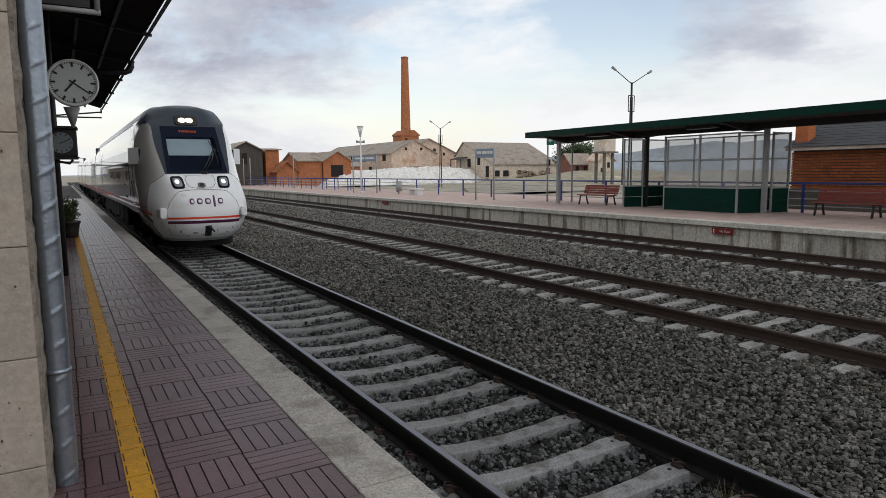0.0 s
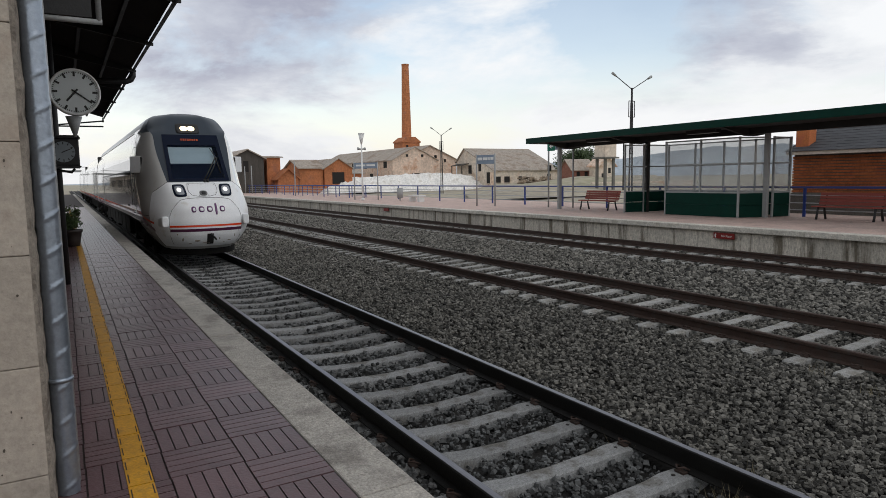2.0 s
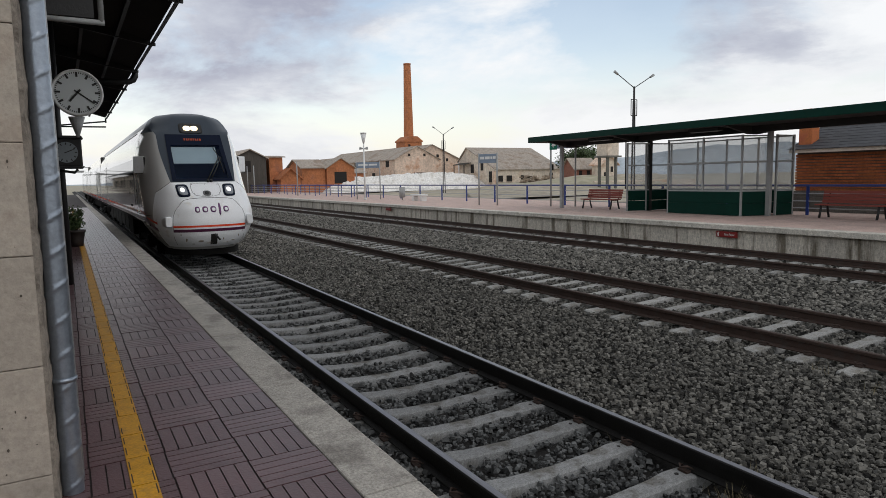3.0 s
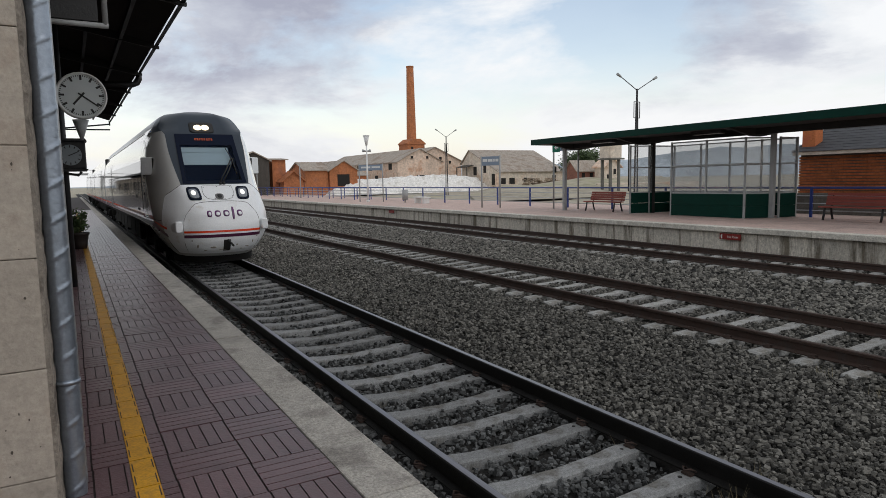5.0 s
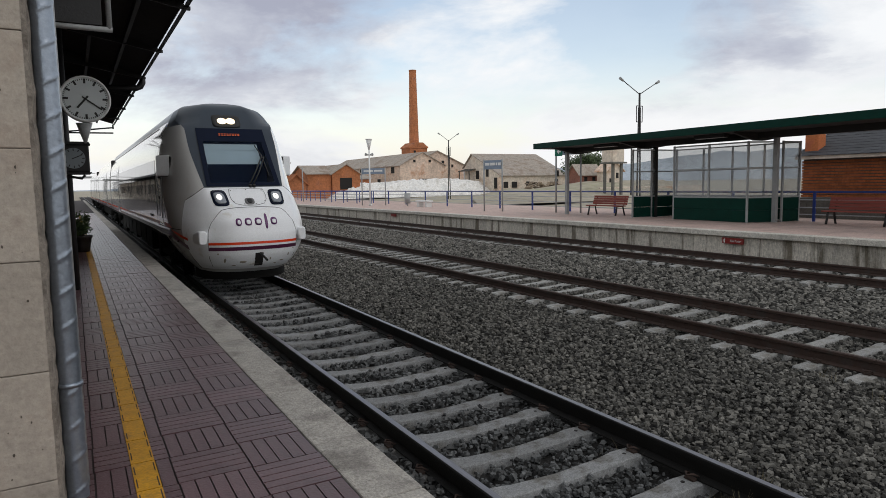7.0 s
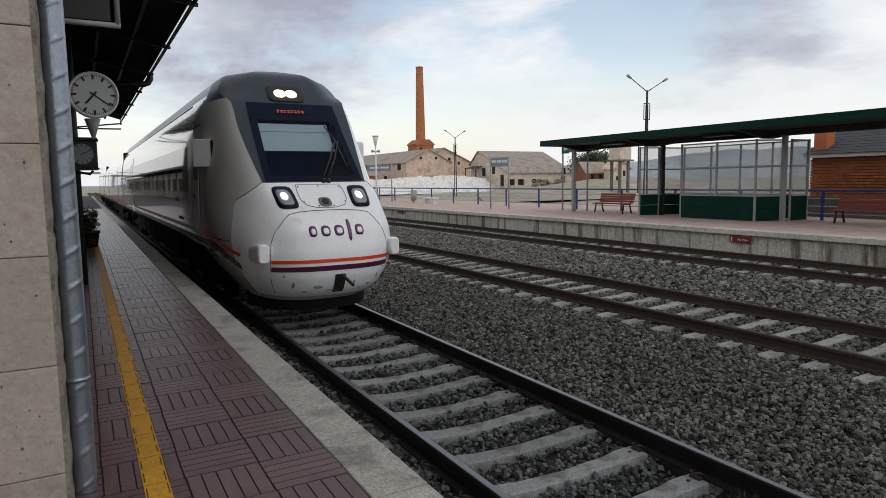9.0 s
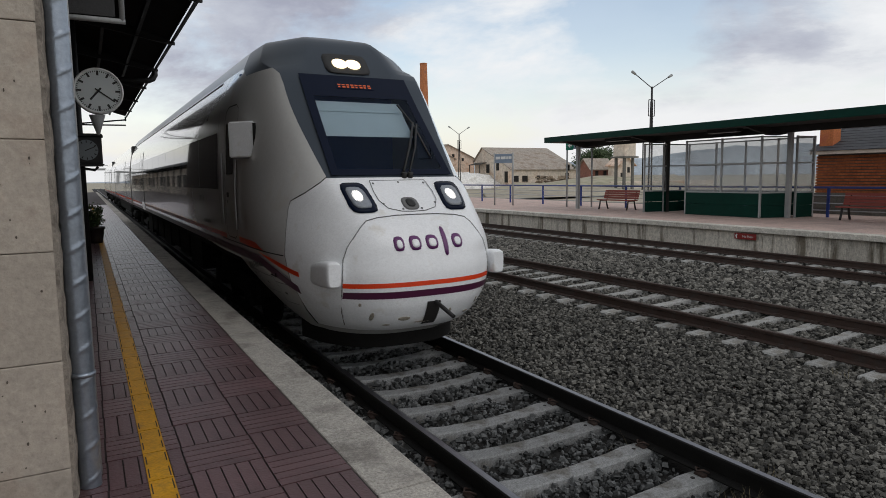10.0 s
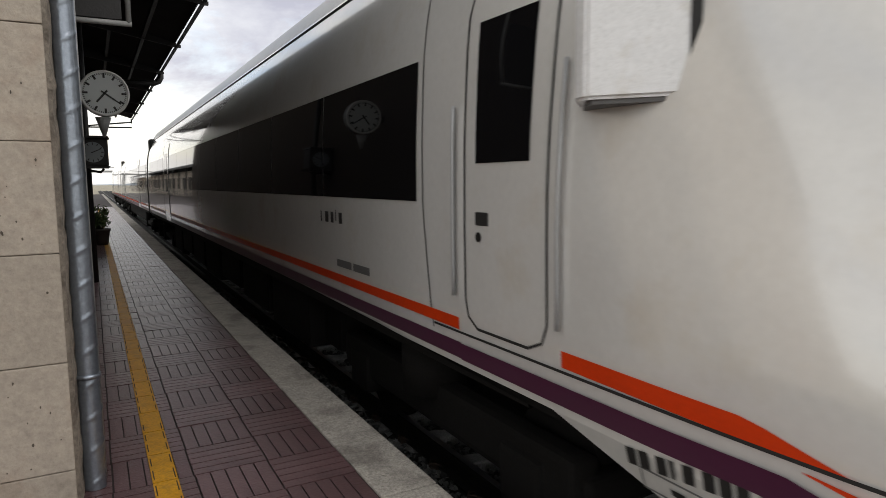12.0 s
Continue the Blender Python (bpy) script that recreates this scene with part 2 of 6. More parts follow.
M["silver"] = mat("train_roof_silver", (0.42, 0.43, 0.44), 0.3, metal=0.3, var=0.1, scale=1.5, bump=0.0)
M["navy"] = mat("dark_blue_band", (0.006, 0.010, 0.024), 0.16, var=0.05, bump=0.0, spec=0.08)
M["glass_black"] = mat("tinted_window", (0.006, 0.006, 0.007), 0.03, var=0.1, bump=0.0, spec=0.3)
M["black"] = mat("black_rubber", (0.012, 0.012, 0.012), 0.6, var=0.2, bump=0.05)
M["soot"] = mat("sooty_underframe", (0.009, 0.0085, 0.008), 0.9, var=0.3, bump=0.2, spec=0.2)
M["orange"] = mat("orange_stripe", (0.72, 0.048, 0.004), 0.3, var=0.08, bump=0.0)
M["purple"] = mat("purple_stripe", (0.075, 0.012, 0.045), 0.3, var=0.08, bump=0.0)
M["logo"] = mat("violet_lettering", (0.12, 0.025, 0.13), 0.35, var=0.05, bump=0.0)
M["ink"] = mat("black_lettering", (0.02, 0.02, 0.02), 0.5, var=0.05, bump=0.0)
M["seam"] = mat("dark_seam", (0.02, 0.02, 0.02), 0.7, var=0.05, bump=0.0)
M["seam_grey"] = mat("grey_seam", (0.14, 0.14, 0.14), 0.7, var=0.05, bump=0.0)
M["blind"] = mat("sun_blind", (0.66, 0.70, 0.67), 0.7, var=0.05, bump=0.0)
# strong blue makes up for dim cab light and the sky's blue on the glass
M["cab"] = mat("cab_blue_brightened", (0.08, 0.14, 0.34), 0.7, var=0.1, bump=0.0)
M["bellows"] = mat("gangway_bellows", (0.02, 0.02, 0.02), 0.8, var=0.2)
M["lamp"] = glow("headlight_glow", (1.0, 0.98, 0.95), 2.6, 95)
M["lamp_warm"] = glow("top_lamp_glow", (1.0, 0.80, 0.50), 2.6)
M["led"] = glow("orange_led", (1.0, 0.15, 0.02), 0.32)
M["lens"] = mat("lamp_lens", (0.24, 0.26, 0.29), 0.12, var=0.2, scale=14, bump=0.05)
M["green"] = mat("green_enamel", (0.001, 0.030, 0.021), 0.5, var=0.2, scale=3, bump=0.02, spec=0.12)
M["shelter_grey"] = mat("grey_painted_post", (0.32, 0.33, 0.33), 0.45, var=0.15, bump=0.02)
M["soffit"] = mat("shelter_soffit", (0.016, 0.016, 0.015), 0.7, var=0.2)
M["shelter_glass"] = glass("dusty_glass", (0.95, 0.96, 0.96), 0.02, 0.36)
# windshield's mirror layer is tinted blue to imitate a bluer sky reflected in it
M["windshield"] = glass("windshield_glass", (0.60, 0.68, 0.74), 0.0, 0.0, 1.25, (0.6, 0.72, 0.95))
M["blue"] = mat("blue_railing_paint", (0.018, 0.045, 0.22), 0.4, var=0.15, bump=0.02)
M["rail_pale"] = mat("galvanised_bar", (0.42, 0.44, 0.46), 0.5, metal=0.3, var=0.1, bump=0.02)
M["wood_red"] = mat("red_brown_slats", (0.27, 0.055, 0.038), 0.5, var=0.25, scale=5, fine=50, bump=0.15, stretch=(6, 0.6, 6))
M["iron"] = mat("black_cast_iron", (0.015, 0.015, 0.016), 0.5, var=0.2)
M["white_paint"] = mat("white_metal_paint", (0.72, 0.73, 0.72), 0.45, var=0.08, bump=0.02)
M["clock_face"] = mat("clock_face", (0.62, 0.66, 0.66), 0.4, var=0.015, bump=0.0)
# darker copy of the clock face: the shade on the second clock is painted in
M["shaded_face"] = mat("shaded_clock_face", (0.20, 0.23, 0.25), 0.25, var=0.05, bump=0.0)
M["brick"] = mat("orange_brick", (0.40, 0.125, 0.042), 0.85, var=0.3, scale=1.0, fine=16, bump=0.2, col2=(0.30, 0.085, 0.04), blotch=0.3, rnd=0.15, island=0.15)
M["brick_far"] = mat("weathered_brick", (0.44, 0.165, 0.07), 0.9, var=0.3, scale=0.5, fine=3.5, bump=0.1, col2=(0.28, 0.12, 0.07), blotch=0.3, island=0.1)
M["stucco"] = mat("peeling_stucco", (0.70, 0.55, 0.44), 0.95, var=0.3, scale=0.45, fine=2.5, bump=0.2, col2=(0.45, 0.27, 0.18), blotch=0.35)
M["stucco_pale"] = mat("pale_stucco", (0.66, 0.58, 0.49), 0.95, var=0.25, scale=0.4, fine=2.5, bump=0.2, col2=(0.42, 0.31, 0.23), blotch=0.3)
M["roof_old"] = mat("old_fibre_roof", (0.40, 0.35, 0.30), 0.9, var=0.3, scale=0.5, fine=3, bump=0.2, col2=(0.24, 0.19, 0.15), blotch=0.4)
M["roof_red"] = mat("red_tile_roof", (0.20, 0.085, 0.06), 0.9, var=0.25, scale=0.5, fine=6, bump=0.2)
M["slate"] = mat("slate_roof", (0.038, 0.040, 0.046), 0.7, var=0.25, scale=1, fine=14, bump=0.2, rnd=0.2, island=0.2)
M["wood_old"] = mat("weathered_boards", (0.075, 0.068, 0.06), 0.95, var=0.3, scale=0.7, fine=6, bump=0.2, stretch=(3, 3, 0.3))
M["rubble"] = mat("pale_rubble", (0.84, 0.83, 0.80), 0.95, var=0.25, scale=0.6, fine=4, bump=0.7, col2=(0.55, 0.53, 0.49), blotch=0.3)
M["earth"] = mat("dry_grass_ground", (0.40, 0.36, 0.28), 0.95, var=0.3, scale=0.06, fine=0.8, bump=0.3, col2=(0.27, 0.26, 0.17), blotch=0.3)
M["block"] = mat("concrete_block", (0.15, 0.145, 0.13), 0.9, var=0.25, scale=1.2, fine=20, bump=0.2, rnd=0.1)
# the haze of distance is put into the hills' pale blue-grey
M["hill"] = mat("haze_tinted_hills", (0.45, 0.51, 0.57), 1.0, var=0.2, scale=0.01, fine=0.08, bump=0.0)
M["brick_dark"] = mat("dull_red_wall", (0.25, 0.11, 0.08), 0.9, var=0.25, scale=0.6, fine=5, bump=0.1)
M["stone_pile"] = mat("field_stone", (0.30, 0.24, 0.18), 0.95, var=0.3, scale=1.0, fine=8, bump=0.3, island=0.4)
M["straw"] = mat("dry_straw", (0.20, 0.17, 0.10), 0.9, var=0.2, bump=0.0, island=0.3)
M["leaf"] = mat("dark_leaves", (0.045, 0.075, 0.022), 0.7, var=0.3, scale=2, fine=9, bump=0.0, island=0.4)
M["bark"] = mat("bark", (0.09, 0.07, 0.05), 0.95, var=0.3)
M["clay"] = mat("dark_glazed_pot", (0.035, 0.028, 0.026), 0.6, var=0.2)
M["sign_red"] = mat("red_sign", (0.22, 0.015, 0.012), 0.45, var=0.1, bump=0.0)
M["sign_blue"] = mat("grey_blue_sign", (0.22, 0.28, 0.36), 0.5, var=0.08, bump=0.0)
M["sign_green"] = mat("green_sign", (0.0, 0.16, 0.10), 0.5, var=0.08, bump=0.0)
M["void"] = mat("dark_opening", (0.018, 0.016, 0.015), 0.9, var=0.1, bump=0.0)
M["tank_blue"] = mat("blue_grey_cladding", (0.22, 0.30, 0.38), 0.6, var=0.2, scale=0.5, fine=4, bump=0.0)
M["dirt"] = mat("nose_dirt", (0.30, 0.27, 0.22), 0.8, var=0.3, scale=8, bump=0.0)


# ---- building helpers ----
def thing(name, label, category, at=(0, 0, 0), group="", kind="", rz=0.0):
    ob = new(name)
    ob.empty_display_size = 0.1
    ob.matrix_basis = pose(*at, 0, 0, rz)
    return tagged(ob, label, category, group, kind)


def part(name, bm, material, parent, label="", smooth=False):
    me = bpy.data.meshes.new(name)
    bm.to_mesh(me)
    bm.free()
    me.materials.append(material)
    if smooth:
        me.polygons.foreach_set("use_smooth", [len(f.vertices) <= 4 for f in me.polygons])
    ob = new(name, me)
    ob.parent = parent
    return tagged(ob, label)


def box(x0, x1, y0, y1, z0, z1, bevel=0.0, bm=None):
    bm = bm or bmesh.new()
    vs = [bm.verts.new(c) for c in ((x0, y0, z0), (x1, y0, z0), (x1, y1, z0), (x0, y1, z0), (x0, y0, z1), (x1, y0, z1), (x1, y1, z1), (x0, y1, z1))]
    fs = [bm.faces.new([vs[i] for i in f]) for f in ((3, 2, 1, 0), (4, 5, 6, 7), (0, 1, 5, 4), (1, 2, 6, 5), (2, 3, 7, 6), (3, 0, 4, 7))]
    if bevel:
        bmesh.ops.bevel(bm, geom=list({e for f in fs for e in f.edges}), offset=bevel, segments=2, affect="EDGES", profile=0.6)
    return bm


def tube(p, q, r, seg=10, r2=None, bm=None, cap=True):
    bm = bm or bmesh.new()
    p, q = Vector(p), Vector(q)
    t = (q - p).to_track_quat("Z", "Y").to_matrix()
    rings = []
    for c, rad in ((p, r), (q, r if r2 is None else r2)):
        rings.append([bm.verts.new(c + t @ Vector((rad * math.cos(a), rad * math.sin(a), 0))) for a in (2 * math.pi * i / seg for i in range(seg))])
    for i in range(seg):
        bm.faces.new((rings[0][i], rings[0][(i + 1) % seg], rings[1][(i + 1) % seg], rings[1][i])).smooth = True
    if cap:
        bm.faces.new(rings[0][::-1]), bm.faces.new(rings[1])
    return bm


def pipe_run(pts, r, seg=8, bm=None):
    """One bent tube along points, its rings shared at the bends."""
    bm = bm or bmesh.new()
    pts = [Vector(c) for c in pts]
    rings, side = [], None
    for i, c in enumerate(pts):
        t = (pts[min(i + 1, len(pts) - 1)] - pts[max(i - 1, 0)]).normalized()
        side = (t.orthogonal() if side is None else side - t * side.dot(t)).normalized()
        up = t.cross(side)
        rings.append([bm.verts.new(c + (side * math.cos(a) + up * math.sin(a)) * r) for a in (2 * math.pi * k / seg for k in range(seg))])
    for a, b in zip(rings, rings[1:]):
        for k in range(seg):
            bm.faces.new((a[k], a[(k + 1) % seg], b[(k + 1) % seg], b[k])).smooth = True
    bm.faces.new(rings[0][::-1]), bm.faces.new(rings[-1])
    return bm


def prism(poly, axis, a, b, bm=None):
    """A polygon carried along an axis from a to b; poly holds the other two coordinates in order."""
    bm = bm or bmesh.new()
    put = {"x": lambda u, v, w: (w, u, v), "y": lambda u, v, w: (u, w, v), "z": lambda u, v, w: (u, v, w)}[axis]
    r0 = [bm.verts.new(put(u, v, a)) for u, v in poly]
    r1 = [bm.verts.new(put(u, v, b)) for u, v in poly]
    n = len(poly)
    for i in range(n):
        bm.faces.new((r0[i], r0[(i + 1) % n], r1[(i + 1) % n], r1[i]))
    bm.faces.new(r0[::-1]), bm.faces.new(r1)
    bmesh.ops.recalc_face_normals(bm, faces=bm.faces[-n - 2:])
    return bm


def shared(name, me, parent, m):
    ob = new(name, me)
    ob.parent = parent
    ob.matrix_basis = m
    return ob


def mesh_of(name, bm, material):
    me = bpy.data.meshes.new(name)
    bm.to_mesh(me)
    bm.free()
    me.materials.append(material)
    return me


def letters(text, size, material, name):
    cu = bpy.data.curves.new(name, "FONT")
    cu.body, cu.size, cu.align_x, cu.align_y, cu.extrude = text, size, "CENTER", "CENTER", 0.002
    tmp = bpy.data.objects.new(name, cu)
    scene.collection.objects.link(tmp)
    me = bpy.data.meshes.new_from_object(tmp)
    bpy.data.objects.remove(tmp)
    bpy.data.curves.remove(cu)
    me.materials.clear()
    me.materials.append(material)
    return me


# ---- ground and tracks ----
TRACK_X = (0.0, 5.71, 12.17)   # near rail of each track; the far one stands 1.74 m on
GAUGE = 1.74
Y0, Y1 = -14.0, 260.0
PITCH, SHIFT = 0.6147, (0.0, 0.12, 0.3)
rng = np.random.default_rng(7)

bm = bmesh.new()
xs = [-2500, -400, -60, -20, -3.0, 24, 60, 120, 400, 2500]
ys = [-2500, -400, -60, 0, 60, 140, 400, 1000, 2600]
grid = [[bm.verts.new((x, y, -0.42 if -20 <= x <= 24 else 0.15)) for y in ys] for x in xs]
for i in range(len(xs) - 1):
    for j in range(len(ys) - 1):
        bm.faces.new((grid[i][j], grid[i + 1][j], grid[i + 1][j + 1], grid[i][j + 1]))
tagged(part("ground", bm, M["earth"], None, "dry grassy ground reaching to the horizon"), kind="structure", category="ground")

# ballast bed, uneven, between the two platform walls
bm = bmesh.new()
bx = [-0.9 + 15.7 * i / 60 for i in range(61)]
by = [-14 + 0.3 * j for j in range(130)] + [25 + 2.5 * j for j in range(95)]
rows_ = []
for y in by:
    r = []
    for x in bx:
        z = -0.275 + 0.035 * noise.noise((x * 0.9, y * 0.9, 1.3)) + 0.02 * noise.noise((x * 4, y * 4, 5.1))
        if -0.6 < x < -0.1 or 1.84 < x < 2.5:
            z += 0.045
        r.append(bm.verts.new((x, y, z)))
    rows_.append(r)
for a, b in zip(rows_, rows_[1:]):
    for i in range(60):
        bm.faces.new((a[i], a[i + 1], b[i + 1], b[i]))
tagged(part("ballast_bed", bm, M["ballast_bed"], None, "crushed stone bed under the tracks, darkened for shade between stones", smooth=True), kind="structure", category="ballast")


def stones(n, x0, x1, y0, y1, lo, hi, grow, material):
    """Loose crushed stones, one mesh: n angular lumps that lie on the bed."""
    cube = np.array([(-1, -1, -1), (1, -1, -1), (1, 1, -1), (-1, 1, -1), (-1, -1, 1), (1, -1, 1), (1, 1, 1), (-1, 1, 1)], float)
    face = np.array([(3, 2, 1, 0), (4, 5, 6, 7), (0, 1, 5, 4), (1, 2, 6, 5), (2, 3, 7, 6), (3, 0, 4, 7)])
    # the share of stones falls off with distance
    u = rng.random(n)
    y = y0 + (y1 - y0) * u ** grow
    x = x0 + (x1 - x0) * rng.random(n)
    z = np.array([-0.212 + 0.035 * noise.noise((a * 0.9, b * 0.9, 1.3)) for a, b in zip(x, y)])
    keep = np.ones(n, bool)
    for k, tx in enumerate(TRACK_X):
        first = 3.261 - 3 * PITCH + SHIFT[k]
        near = np.abs((y - first + PITCH / 2) % PITCH - PITCH / 2) < 0.118
        over = (x > tx + (0.02 if k == 0 else -0.43)) & (x < tx + (1.72 if k == 0 else 2.17))
        keep &= ~(near & over & (y > first - 0.3))
        for rx in (tx, tx + GAUGE):
            keep &= np.abs(x - rx) > 0.085
    x, y, z, u, n = x[keep], y[keep], z[keep], u[keep], int(keep.sum())
    # heaped over the sleeper ends of the near track
    z = z + np.where(((x < -0.1) & (x > -0.6)) | ((x > 1.84) & (x < 2.5)), 0.045, 0.0)
    size = lo + (hi - lo) * rng.random(n) ** 1.5
    size = size * (0.8 + 0.5 * u)
    v = cube[None] * (1 + rng.uniform(-0.45, 0.35, (n, 8, 3)))
    v[:, 4:, :2] *= 0.72
    v *= (size[:, None] * np.stack([rng.uniform(0.75, 1.35, n), rng.uniform(0.6, 1.0, n), rng.uniform(0.4, 0.75, n)], 1))[:, None]
    a, b = rng.uniform(0, 2 * np.pi, n), rng.uniform(-0.7, 0.7, n)
    ca, sa, cb, sb = np.cos(a), np.sin(a), np.cos(b), np.sin(b)
    rot = np.zeros((n, 3, 3))
    rot[:, 0, 0], rot[:, 0, 1], rot[:, 1, 0], rot[:, 1, 1], rot[:, 2, 2] = ca, -sa, sa, ca, 1
    tip = np.zeros((n, 3, 3))
    tip[:, 0, 0], tip[:, 1, 1], tip[:, 1, 2], tip[:, 2, 1], tip[:, 2, 2] = 1, cb, -sb, sb, cb
    v = np.einsum("nij,njk,nvk->nvi", rot, tip, v) + np.stack([x, y, z + rng.uniform(-0.052, 0.014, n)], 1)[:, None]
    me = bpy.data.meshes.new("ballast_stones")
    me.from_pydata(v.reshape(-1, 3), [], (face[None] + 8 * np.arange(n)[:, None, None]).reshape(-1, 4))
    me.materials.append(material)
    ob = new("ballast_stones", me)
    return tagged(ob, "loose grey crushed track ballast stones", "ballast", kind="stuff")


stones(26000, -0.82, 1.86, 1.2, 24.0, 0.012, 0.031, 1.6, M["ballast_oily"])
stones(64000, 1.84, 7.8, 1.2, 24.0, 0.014, 0.033, 1.6, M["ballast"])
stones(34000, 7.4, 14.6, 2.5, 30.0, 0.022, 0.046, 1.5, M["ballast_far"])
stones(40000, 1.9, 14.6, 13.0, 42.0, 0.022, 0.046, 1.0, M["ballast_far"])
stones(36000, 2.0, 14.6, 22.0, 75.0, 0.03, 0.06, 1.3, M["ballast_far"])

# dry grass beside the near rail
bm = bmesh.new()
for cx, cy, n in ((1.60, 2.75, 60), (1.52, 2.55, 45), (2.02, 2.9, 25), (1.55, 3.9, 12), (4.9, 3.4, 30), (5.15, 4.2, 16), (1.5, 2.2, 40), (6.5, 3.0, 18)):
    for _ in range(n):
        b0 = Vector((cx + rng.normal(0, 0.07), cy + rng.normal(0, 0.09), -0.20))
        ln, a = rng.uniform(0.05, 0.14), rng.uniform(0, 6.28)
        tip = b0 + Vector((math.cos(a) * ln * 0.7, math.sin(a) * ln * 0.7, ln))
        w = Vector((-math.sin(a), math.cos(a), 0)) * 0.002
        bm.faces.new([bm.verts.new(v) for v in (b0 - w, b0 + w, tip)])
tagged(part("dry_grass", bm, M["straw"], None, "tufts of dry grass between the sleepers"), category="grass", kind="stuff")


def rail_profile():
    return [(-0.075, -0.172), (0.075, -0.172), (0.075, -0.160), (0.012, -0.14), (0.009, -0.05), (0.036, -0.038), (0.036, -0.006),
            (0.028, -0.001), (-0.028, -0.001), (-0.036, -0.006), (-0.036, -0.038), (-0.009, -0.05), (-0.012, -0.14), (-0.075, -0.160)]


# a prestressed sleeper, deep at the rail seats and hollowed in the middle
bm = bmesh.new()
secs = []
for x, top, half in ((-1.30, -0.205, 0.085), (-1.27, -0.185, 0.098), (-0.62, -0.172, 0.100), (-0.45, -0.19, 0.090), (0, -0.205, 0.083),
                     (0.45, -0.19, 0.090), (0.62, -0.172, 0.100), (1.27, -0.185, 0.098), (1.30, -0.205, 0.085)):
    secs.append([bm.verts.new((x, y, z)) for y, z in ((-half - 0.035, -0.38), (-half, top - 0.012), (-half + 0.015, top), (half - 0.015, top), (half, top - 0.012), (half + 0.035, -0.38))])
for a, b in zip(secs, secs[1:]):
    for i in range(5):
        bm.faces.new((a[i], a[i + 1], b[i + 1], b[i]))
bm.faces.new(secs[0]), bm.faces.new(secs[-1][::-1])
bmesh.ops.recalc_face_normals(bm, faces=bm.faces)
SLEEPER = mesh_of("sleeper", bm, M["sleeper"])
SLEEPER_OILY = SLEEPER.copy()
SLEEPER_OILY.materials[0] = M["sleeper_oily"]
# the spring clip: a bent bar on a small base, and the dark bolt socket beside it
bm = pipe_run([(0.05, -0.05, -0.15), (0.10, -0.045, -0.125), (0.13, -0.01, -0.135), (0.10, 0.03, -0.12), (0.05, 0.045, -0.15)], 0.009, 6)
box(0.05, 0.12, -0.045, 0.045, -0.175, -0.158, bm=bm)
CLIP = mesh_of("rail_clip", bm, M["rust"])
CLIP_HOLE = mesh_of("bolt_socket", tube((0.185, 0, -0.176), (0.185, 0, -0.168), 0.017, 8), M["void"])

for k, tx in enumerate(TRACK_X):
    track = thing("railway_track", ("railway track with dark oily rails on concrete sleepers", "railway track with rusty brown rails on pale concrete sleepers",
                                    "rusty railway track along the opposite platform wall")[k], "railway track", (tx + GAUGE / 2, 0, 0), "railway tracks", "structure")
    for side in (-1, 1):
        prof = [(u + side * GAUGE / 2, v) for u, v in rail_profile()]
        rail = part("rail", prism(prof, "y", Y0, Y1), M["rail_dark" if k == 0 else "rust"], track)
        top = box(side * GAUGE / 2 - 0.026, side * GAUGE / 2 + 0.026, Y0, Y1, -0.001, 0.002)
        part("running_surface", top, M["rail_top" if k == 0 else "rust"], rail, "worn rail head")
    sp = PITCH
    first = 3.261 - 3 * sp + SHIFT[k]
    for i in range(150 if k < 2 else 110):
        y = first + i * sp
        shared("sleeper", SLEEPER if k else SLEEPER_OILY, track, pose(0, y, rng.uniform(-0.006, 0.004), rng.uniform(-0.5, 0.5), 0, rng.uniform(-0.4, 0.4)))
        if i < 22 and k < 2:
            for side in (-1, 1):
                for inner in (0, 1):
                    shared("rail_clip", CLIP, track, pose(side * GAUGE / 2, y, 0, 0, 0, 0 if (side < 0) == bool(inner) else 180))
                if side == 1:
                    shared("bolt_socket", CLIP_HOLE, track, pose(GAUGE / 2, y, 0, 0, 0, 180))

# ---- near platform ----
HP = 0.55
EDGE = -0.877
PLAT_Y0, PLAT_Y1 = -8.0, 120.0
bm = box(-9.0, -1.0, PLAT_Y0, PLAT_Y1, -0.5, HP - 0.012)
plat = tagged(part("platform_near", bm, M["joint"], None, "station platform paved with dark red grooved tiles"), kind="structure", category="platform")
part("platform_wall", box(-1.0, EDGE - 0.06, PLAT_Y0, PLAT_Y1, -0.5, HP - 0.17), M["wall_concrete"], plat, "dark concrete platform face")
for i in range(64):
    y = PLAT_Y0 + 2.0 * i + 0.94
    part("coping", box(EDGE - 0.322, EDGE, y + 0.004, y + 1.996, HP - 0.16, HP + rng.uniform(-0.003, 0.003), 0.012), M["concrete"], plat)

TW = 0.4


def tile_mesh(across, w=TW):
    """A grooved paving tile: five raised bars with channels between them on a base."""
    bm = bmesh.new()
    h, gap = TW / 2 - 0.003, 0.008
    if across:
        for i in range(5):
            a = -h + 2 * h * i / 5
            box(-w / 2 + 0.003, w / 2 - 0.003, a + gap / 2, a + 2 * h / 5 - gap / 2, -0.02, 0, bm=bm)
    else:
        n = max(2, round(5 * w / TW))
        for i in range(n):
            a = -w / 2 + 0.003 + (w - 0.006) * i / n
            box(a + gap / 2, a + (w - 0.006) / n - gap / 2, -h, h, -0.02, 0, bm=bm)
    for f in [f for f in bm.faces if f.normal.z < -0.5]:
        bm.faces.remove(f)
    return mesh_of("paving_tile", bm, M["tile"])


